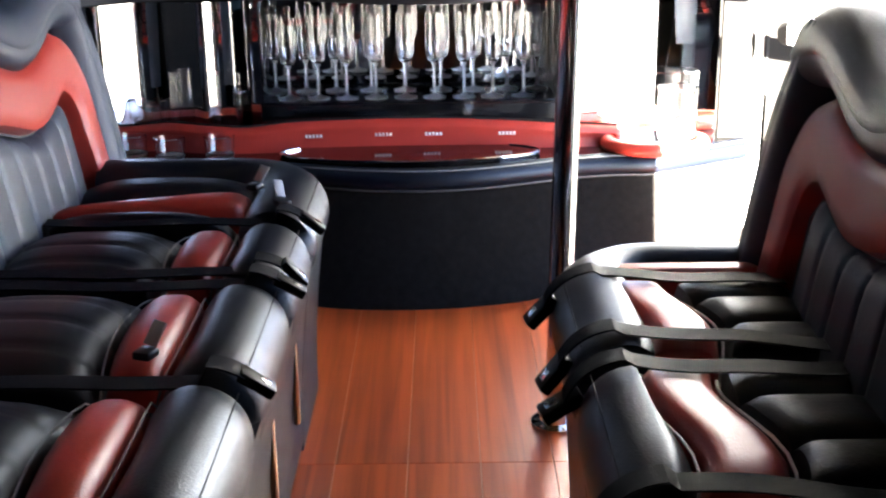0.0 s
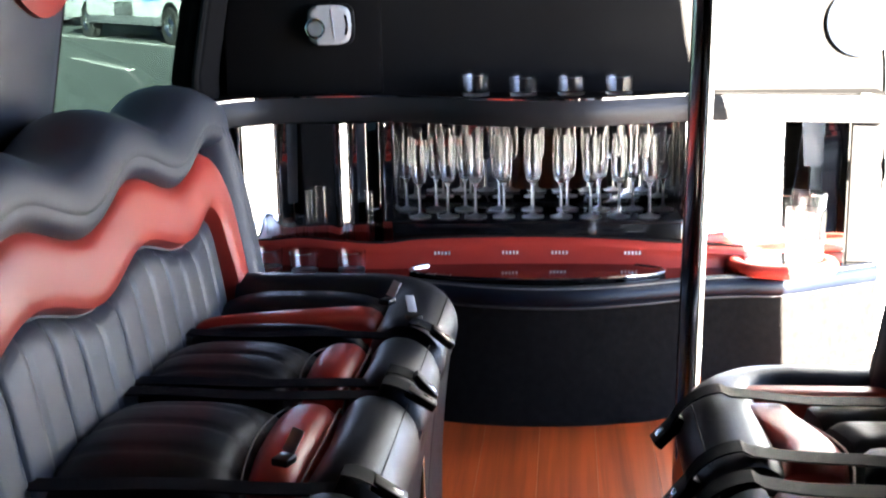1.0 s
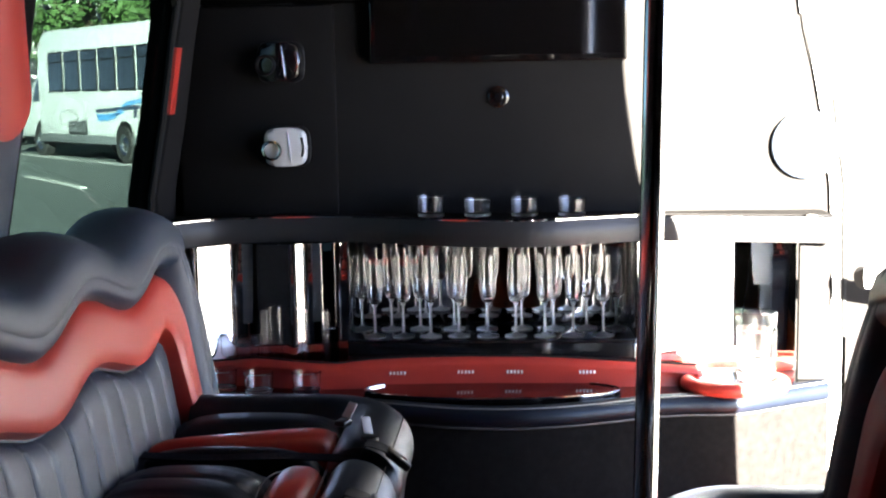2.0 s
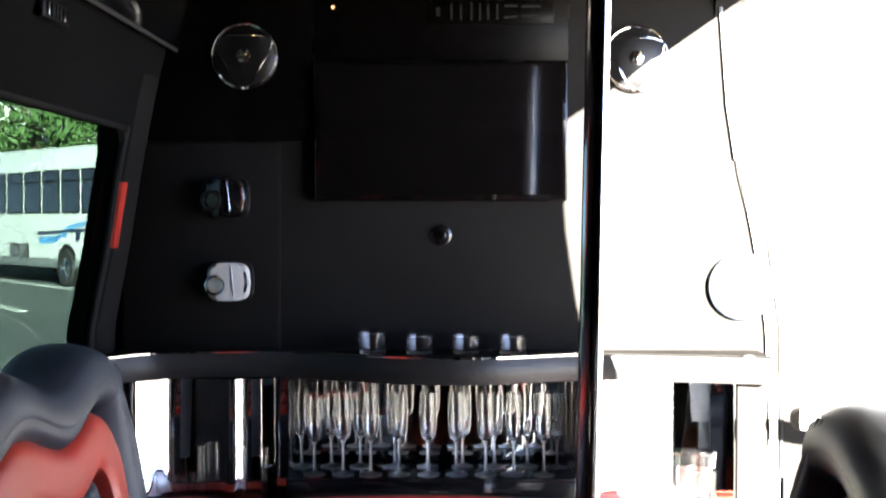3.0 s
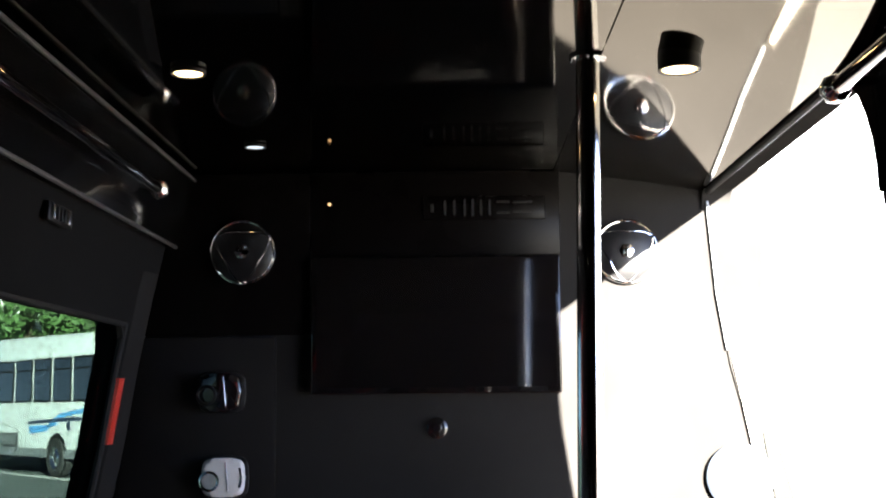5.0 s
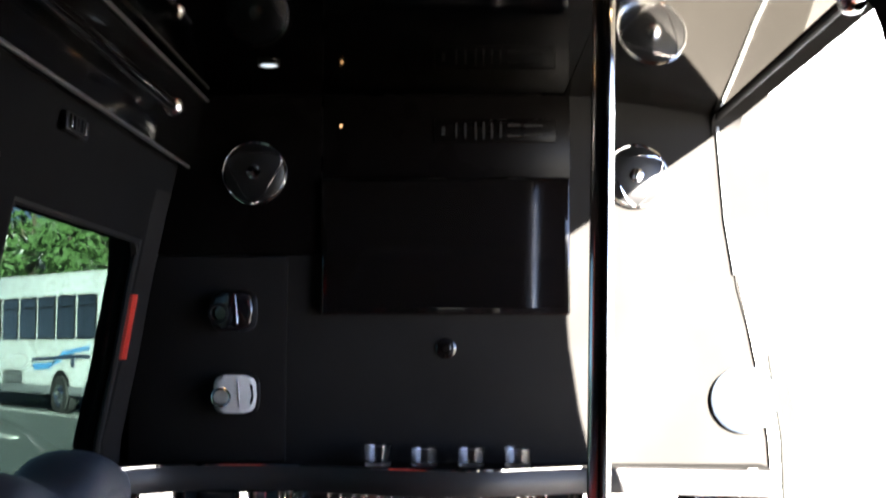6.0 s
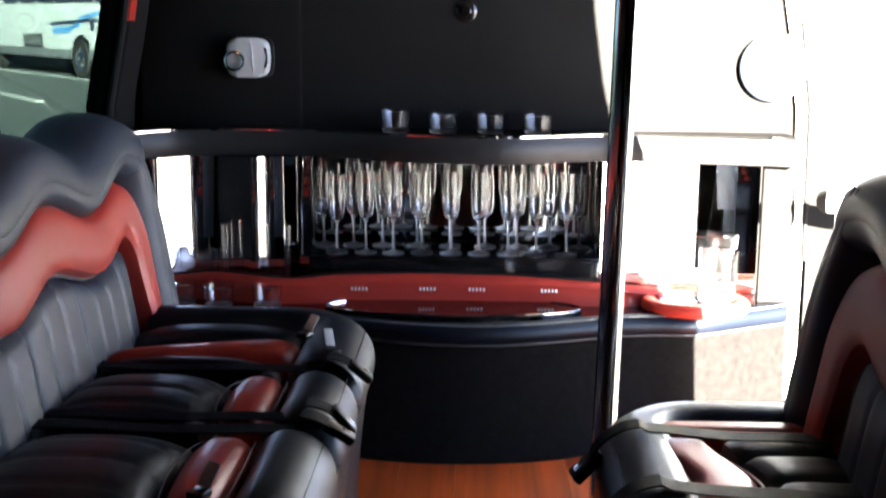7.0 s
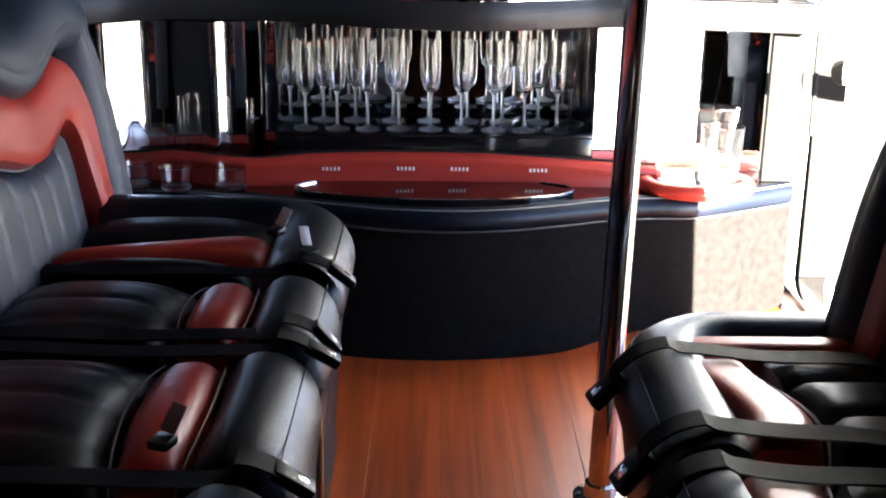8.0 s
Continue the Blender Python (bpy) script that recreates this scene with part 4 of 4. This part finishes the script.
# ---- seat belts ----
def belt(side, front, back, y, slack, reach, label):
    """A lap belt across the cushion, its buckle hanging over the front roll."""
    d = side
    zs = 0.448 if d > 0 else 0.430
    b = thing("seat_belt", label, "seat belt", "seat belts")
    pts = []
    for k in range(13):
        t = k / 12
        x = lerp(back + d * 0.01, front + d * 0.07, t)
        pts.append((x, y + slack * math.sin(2.2 * t) - (0.045 * (1 - t) if d > 0 else 0.0), zs + 0.0018 * math.sin(9 * t + y * 7)))
    yb = pts[-1][1]
    for a in [0.14 * k for k in range(1, 11 if d > 0 else 6)]:
        pts.append((front + d * 0.07 - d * 0.084 * math.sin(a), yb + 0.01 * a, 0.372 + 0.084 * math.cos(a)))
    part("strap", ribbon(pts, (0, 1, 0.05), 0.033, 0.0025), M_WEB, b, "black webbing strap")
    if d < 0:
        m = Matrix.Translation((front - 0.004, yb + 0.010, 0.424)) @ pose(0, 0, 0, 0, 20 + reach, 6)
        bm, plate = box(-0.026, 0.024, -0.015, 0.015, -0.008, 0.007, 0.004), box(0.000, 0.014, -0.005, 0.005, 0.0071, 0.0078, 0.0003)
    else:
        m = Matrix.Translation((front - 0.012, yb + 0.012, 0.388)) @ pose(0, 0, 0, 0, -reach - 20, 8)
        bm, plate = box(-0.030, 0.026, -0.018, 0.018, -0.009, 0.008, 0.004), box(-0.020, -0.004, -0.008, 0.008, 0.0081, 0.0090, 0.0003)
    bm.transform(m)
    part("buckle", bm, M_BUCKLE, b, "black plastic buckle")
    plate.transform(m)
    part("release_plate", plate, M_CHROME, b, "bright metal release plate")
    return b


def tongue(side, x, y, z, rz):
    d = side
    b = thing("belt_tongue", "loose chrome belt tongue lying on the seat", "belt tongue", "belt tongues", (x, y, z), rz)
    part("grip", box(-0.012, 0.012, -0.016, 0.010, -0.005, 0.006, 0.003), M_PLASTIC, b)
    bm = box(-0.009, 0.009, 0.008, 0.040, -0.0012, 0.0012, 0.0008)
    bm.transform(pose(0, 0.0, 0.002, 52, 12, 0))
    part("blade", bm, M_SILVER, b, "bright steel blade")
    return b


for y, sl, re in ((2.060, -0.004, 20), (1.795, 0.004, 30), (1.750, -0.008, 12), (1.405, 0.004, 15), (1.062, 0.004, 20)):
    belt(-1, -0.108, -0.575, y, sl, re, "black lap belt lying across the seat")
for y, sl, re in ((1.735, -0.01, 25), (1.50, 0.01, 30), (1.43, -0.02, 10), (1.11, 0.02, 20), (1.05, -0.02, 25)):
    belt(1, 0.264, 0.575, y, sl, re, "black lap belt lying across the seat")
tongue(-1, -0.228, 2.215, 0.448, -25)
tongue(-1, -0.165, 2.085, 0.455, 35)
tongue(-1, -0.250, 1.455, 0.448, -20)
for y in (1.91, 1.635):
    st = thing("skirt_strip", "slim brass strip on the bench skirt", "trim strip", "skirt strips", (-0.136, y, 0.20))
    part("strip", box(-0.004, 0.006, -0.008, 0.008, -0.075, 0.075, 0.002), M_BRASS, st)


# ---- outside ----
def ground_z(x, y):
    r = math.hypot(x, y)
    t = min(1.0, max(0.0, (r - 3.0) / 22.0))
    left = 1.0 if x < 0 else 0.0
    return -0.55 + 0.26 * t * t * (3 - 2 * t) * left


bm = bmesh.new()
rad = [0.0, 3, 5, 8, 11, 14, 17, 20, 23, 26, 32, 45, 80, 200, 600, 2000]
seg = 64
rows_ = []
for r in rad:
    row = []
    for k in range(seg):
        a = 2 * math.pi * k / seg
        x, y = r * math.cos(a), r * math.sin(a)
        blend = 0.5 - 0.5 * max(-1.0, min(1.0, x / max(0.3 * r, 1e-3)))
        t = min(1.0, max(0.0, (r - 3.0) / 22.0))
        row.append(bm.verts.new((x, y, -0.55 + 0.26 * t * t * (3 - 2 * t) * blend)))
    rows_.append(row)
for p, q in zip(rows_, rows_[1:]):
    for k in range(seg):
        bm.faces.new((p[k], p[(k + 1) % seg], q[(k + 1) % seg], q[k]))
bmesh.ops.remove_doubles(bm, verts=bm.verts[:], dist=1e-4)
structure("ground", bm, M_ASPHALT, "worn grey asphalt car park")


structure("pavement", box(1.35, 30.0, -40, 40, -0.545, -0.53), material("grey_concrete", (0.10, 0.098, 0.094), 0.85, vary=0.15, scale=0.8, bump=0.4, bump_scale=80), "grey concrete pavement beside the van", False)


def road_line(x0, y0, x1, y1, w):
    a, b = Vector((x0, y0, 0)), Vector((x1, y1, 0))
    side = (b - a).normalized().cross(Vector((0, 0, 1))) * w / 2
    f = lambda u, v: (lambda p: (p.x, p.y, ground_z(p.x, p.y) + 0.03))(a.lerp(b, u) + side * (2 * v - 1))
    ln = structure("road_line", sheet(f, 16, 2, (0, 0, -0.02)), M_LINE, "white painted road line")
    return ln


def shuttle_bus(at, heading):
    """A white cutaway shuttle bus; local x runs to its front, y to its left; origin at the ground under the rear axle."""
    b = thing("shuttle_bus", "white shuttle bus with blue swoosh stripes", "bus", "", at, heading)
    Y = 1.15
    body = prism([(-2.05, 0.55), (-2.05, 2.72), (-1.95, 2.84), (4.15, 2.90), (4.55, 2.62), (4.62, 2.0), (4.62, 0.55)], "y", -Y, Y, 0.05)
    part("body", body, M_WHITE, b, "white coach body")
    part("cab", prism([(4.6, 0.50), (4.6, 2.05), (5.15, 1.95), (5.65, 1.32), (6.45, 1.12), (6.55, 0.9), (6.55, 0.45)], "y", -0.98, 0.98, 0.05), M_WHITE, b, "white van cab")
    part("skirt", box(-2.06, 4.62, -Y - 0.01, Y + 0.01, 0.38, 0.56, 0.02), M_GREYPLASTIC, b, "grey lower skirt")
    part("rear_bumper", box(-2.25, -2.0, -1.1, 1.1, 0.40, 0.62, 0.03), M_GREYPLASTIC, b)
    part("front_bumper", box(6.45, 6.68, -0.98, 0.98, 0.40, 0.66, 0.03), M_GREYPLASTIC, b)
    for sy in (-1, 1):
        for k in range(6):
            x0 = -1.55 + 0.93 * k
            w = part("window", box(x0, x0 + 0.84, sy * (Y + 0.005) - 0.01, sy * (Y + 0.005) + 0.01, 1.50, 2.40, 0.004), M_RUBBER, b, "dark framed coach window")
            part("pane", box(x0 + 0.05, x0 + 0.79, sy * (Y + 0.014) - 0.006, sy * (Y + 0.014) + 0.006, 1.54, 2.14), M_BUSGLASS, w)
            part("vent_pane", box(x0 + 0.05, x0 + 0.79, sy * (Y + 0.014) - 0.006, sy * (Y + 0.014) + 0.006, 2.18, 2.36), M_BUSGLASS, w)
        part("cab_window", prism([(4.72, 1.30), (4.72, 1.88), (5.10, 1.84), (5.48, 1.30)], "y", sy * 0.985 - 0.01, sy * 0.985 + 0.01), M_BUSGLASS, b, "dark cab window")
        def swoosh(pts, mat, w, lab, z0):
            q = [(lerp(a[0], c[0], t / 6), lerp(a[1], c[1], t / 6)) for a, c in zip(pts, pts[1:]) for t in range(6)] + [pts[-1]]
            part("stripe", ribbon([(x, sy * (Y + 0.010), z) for x, z in q], (0, 0, 1), w, 0.006), mat, b, lab)
        swoosh([(1.3, 0.90), (0.5, 0.95), (-0.1, 1.22), (-1.3, 1.34)], M_BLUE, 0.085, "blue swoosh stripe", 0)
        swoosh([(1.4, 1.08), (0.4, 1.12), (-0.5, 1.16), (-1.3, 1.16)], M_NAVY, 0.07, "navy stripe", 0)
        swoosh([(1.35, 0.98), (0.6, 1.0), (0.0, 1.06)], M_BLUE, 0.06, "blue stripe", 0)
        part("fuel_door", box(-0.62, -0.45, sy * Y - 0.012, sy * Y + 0.012, 0.95, 1.20, 0.01), M_NAVY, b)
        part("side_grille", box(1.9, 2.9, sy * Y - 0.012, sy * Y + 0.014, 0.58, 0.86, 0.01), M_RUBBER, b, "dark side vent")
        for k in range(6):
            part("vent_bar", box(1.98 + 0.15 * k, 2.06 + 0.15 * k, sy * (Y + 0.016) - 0.004, sy * (Y + 0.016) + 0.004, 0.62, 0.82), M_GREYPLASTIC, b)
        part("marker_lamp", box(-1.93, -1.83, sy * Y - 0.012, sy * Y + 0.02, 1.25, 1.40, 0.01), M_REDLAMP, b)
        for x in (0.0, 4.95):
            arch = lathe([(0.0, 0.0), (0.45, 0.0), (0.46, 0.010), (0.0, 0.010)], 28, Matrix.Translation((x, sy * (Y - 0.006 if x < 1 else 0.979), 0.42)) @ pose(0, 0, 0, 90 * -sy))
            part("wheel_arch", arch, M_RUBBER, b, "dark wheel arch")
            wm = Matrix.Translation((x, sy * (Y - 0.09 if x < 1 else 0.91), 0.39)) @ pose(0, 0, 0, 90 * -sy)
            wheel = part("tyre", lathe([(0.20, -0.10), (0.36, -0.11), (0.39, -0.07), (0.39, 0.10), (0.365, 0.135), (0.22, 0.135), (0.20, 0.10)], 28, wm), M_TYRE, b, "black tyre")
            part("rim", lathe([(0.0, 0.09), (0.09, 0.10), (0.10, 0.13), (0.16, 0.10), (0.22, 0.13), (0.215, 0.06), (0.0, 0.05)], 24, wm), M_CHROME, wheel, "chrome wheel rim")
    part("rear_window", box(-2.062, -2.045, -0.6, 0.6, 1.5, 2.3), M_BUSGLASS, b, "dark rear window")
    for sy in (-0.95, 0.95):
        part("tail_lamp", box(-2.075, -2.045, sy - 0.09, sy + 0.09, 0.85, 1.2, 0.01), M_REDLAMP, b)
        part("headlamp", box(6.50, 6.565, sy * 0.85 - 0.12, sy * 0.85 + 0.12, 0.78, 0.95, 0.01), M_CHROME, b)
    part("roof_rib", box(-1.9, 4.1, -0.4, 0.4, 2.86, 2.93, 0.02), M_WHITE, b)
    return b


BUS = (-7.1, 25.4)
HEAD = math.degrees(math.atan2(0.737, -0.676))
shuttle_bus((BUS[0], BUS[1], ground_z(*BUS)), HEAD)
road_line(-3.5, 18.7, -13.5, 31.1, 0.16)
road_line(-6.6, 18.4, -8.5, 20.9, 0.14)


def tree(x, y, h, spread, seed, label):
    r = random.Random(seed)
    t = thing("tree", label, "tree", "street trees", (x, y, ground_z(x, y)))
    bm = tube([(0, 0, -0.1), (0.05, 0.03, h * 0.25), (-0.04, 0.06, h * 0.5)], 0.16, 8)
    for k in range(6):
        a = k * 1.05 + r.random()
        bm = tube([(0, 0.03, h * (0.3 + 0.03 * k)), (0.5 * spread * math.cos(a) * 0.5, 0.5 * spread * math.sin(a) * 0.5, h * 0.55), (spread * 0.5 * math.cos(a), spread * 0.5 * math.sin(a), h * 0.75)], 0.06, 6, bm)
    part("trunk", bm, M_BARK, t)
    vs, fs = [], []
    for c in range(70):
        a, q = r.uniform(0, 6.28), math.sqrt(r.random())
        zc = h * r.uniform(0.42, 1.0)
        rr = spread * q * math.sqrt(max(0.08, 1 - ((zc / h - 0.68) / 0.36) ** 2))
        cx_, cy_ = rr * math.cos(a), rr * math.sin(a)
        for _ in range(60):
            p = Vector((cx_ + r.gauss(0, 0.45), cy_ + r.gauss(0, 0.45), zc + r.gauss(0, 0.32)))
            u = Vector((r.gauss(0, 1), r.gauss(0, 1), r.gauss(0, 1))).normalized()
            w = u.orthogonal().normalized()
            s_ = r.uniform(0.09, 0.19)
            i = len(vs)
            vs += [p - u * s_, p + w * s_ * 0.5, p + u * s_, p - w * s_ * 0.5]
            fs.append((i, i + 1, i + 2, i + 3))
    me = bpy.data.meshes.new("crown")
    me.from_pydata([tuple(v) for v in vs], [], fs)
    me.materials.append(M_LEAF)
    c = new("crown", me)
    c.parent = t
    return t


tree(-10.5, 41, 7.5, 3.8, 1, "leafy green street tree behind the bus")
tree(-15.0, 43, 8.0, 4.0, 2, "leafy green street tree behind the bus")
tree(-20.5, 42, 7.0, 3.5, 3, "leafy green street tree beside the pale building")


def car(x, y, rz, paint, label):
    """A parked saloon; local x runs to its front."""
    c = thing("car", label, "car", "parked cars", (x, y, ground_z(x, y)), rz)
    low = [(-2.2, 0.30), (-2.25, 0.80), (-1.9, 0.95), (1.0, 0.95), (2.0, 0.82), (2.25, 0.60), (2.2, 0.28)]
    part("body", prism(low, "y", -0.88, 0.88, 0.07), paint, c)
    part("cabin", prism([(-1.75, 0.93), (-1.05, 1.42), (0.25, 1.44), (1.05, 0.94)], "y", -0.72, 0.72, 0.06), M_BUSGLASS, c, "dark glazed cabin")
    part("roof", box(-1.0, 0.2, -0.66, 0.66, 1.42, 1.465, 0.02), paint, c)
    for sy in (-1, 1):
        for wx in (-1.35, 1.4):
            m = Matrix.Translation((wx, sy * 0.80, 0.33)) @ pose(0, 0, 0, -90 * sy)
            w = part("tyre", lathe([(0.19, -0.09), (0.31, -0.10), (0.33, -0.06), (0.33, 0.08), (0.31, 0.11), (0.20, 0.11), (0.19, 0.05)], 22, m), M_TYRE, c, "black tyre")
            part("rim", lathe([(0.0, 0.09), (0.05, 0.10), (0.19, 0.105), (0.19, 0.04), (0.0, 0.04)], 18, m), M_CHROME, w, "metal wheel rim")
        part("tail_lamp", box(-2.27, -2.19, sy * 0.68 - 0.14, sy * 0.68 + 0.14, 0.66, 0.82, 0.01), M_REDLAMP, c, "red tail lamp")
        part("headlamp", box(2.10, 2.22, sy * 0.66 - 0.16, sy * 0.66 + 0.16, 0.60, 0.74, 0.02), M_CHROME, c)
    return c


car(-15.6, 37.0, HEAD, material("dark_car_paint", (0.03, 0.03, 0.035), 0.25, coat=0.5), "dark saloon parked beyond the shuttle bus")
car(28.6, 94.0, 100, material("blue_car_paint", (0.04, 0.10, 0.30), 0.25, coat=0.5), "blue saloon parked across the pavement")
tree(26.3, 91.0, 3.4, 0.9, 7, "small leafy tree beside the parked blue car")


def building(x, y, w, dpt, h, rz, label):
    b = thing("building", label, "building", "", (x, y, ground_z(x, y)), rz)
    part("wall", box(-w / 2, w / 2, -dpt / 2, dpt / 2, -0.2, h), M_STUCCO, b)
    part("roof", box(-w / 2 - 0.3, w / 2 + 0.3, -dpt / 2 - 0.3, dpt / 2 + 0.3, h, h + 0.35, 0.03), M_GREYPLASTIC, b)
    for fl in range(int(h // 3)):
        for k in range(int(w // 2.4)):
            xx = -w / 2 + 1.2 + 2.4 * k
            wd = part("window", box(xx - 0.6, xx + 0.6, -dpt / 2 - 0.02, -dpt / 2 + 0.05, 0.9 + 3 * fl, 2.3 + 3 * fl, 0.01), M_BUSGLASS, b)
            part("sill", box(xx - 0.7, xx + 0.7, -dpt / 2 - 0.1, -dpt / 2, 0.82 + 3 * fl, 0.9 + 3 * fl), M_STUCCO, wd)
    return b


building(-28, 56, 26, 10, 6.5, 12, "pale stucco building behind the car park")

# ---- floor boards ----
floor = bpy.data.objects["floor"]
BW = 0.128


def board_mesh(length, w):
    bm = box(-w / 2 + 0.0003, w / 2 - 0.0003, -length / 2 + 0.0003, length / 2 - 0.0003, -0.012, 0.0, 0.0009, 1)
    me = bpy.data.meshes.new("board")
    for f in bm.faces:
        f.smooth = False
    bm.to_mesh(me)
    bm.free()
    me.materials.append(M_WOOD)
    return me


long_me = board_mesh(1.22, BW)
for k in range(-7, 7):
    for y in (2.61, 1.39, 0.17, -1.05):
        o = new("board", long_me)
        o.location = (CX + 0.012 + BW * (k + 0.5), y, 0.0)
        o.parent = floor


def bounce_wall(x, y, w, h):
    """Plain unseen wall added to bounce sun into the doorway; has plinth and coping."""
    b = thing("building", "plain grey wall, unseen, added to bounce sun through the doorway", "building", "", (x, y, ground_z(x, y)))
    part("wall", box(0, w, 0, 8.0, 0, h, 0.02), M_BOUNCE, b)
    part("plinth", box(-0.04, w + 0.04, -0.06, -0.004, 0, 0.5, 0.02), M_GREYPLASTIC, b)
    part("coping", box(-0.1, w + 0.1, -0.12, 8.1, h + 0.004, h + 0.18, 0.02), M_GREYPLASTIC, b)


bounce_wall(2.2, 15.0, 8.5, 10.5)
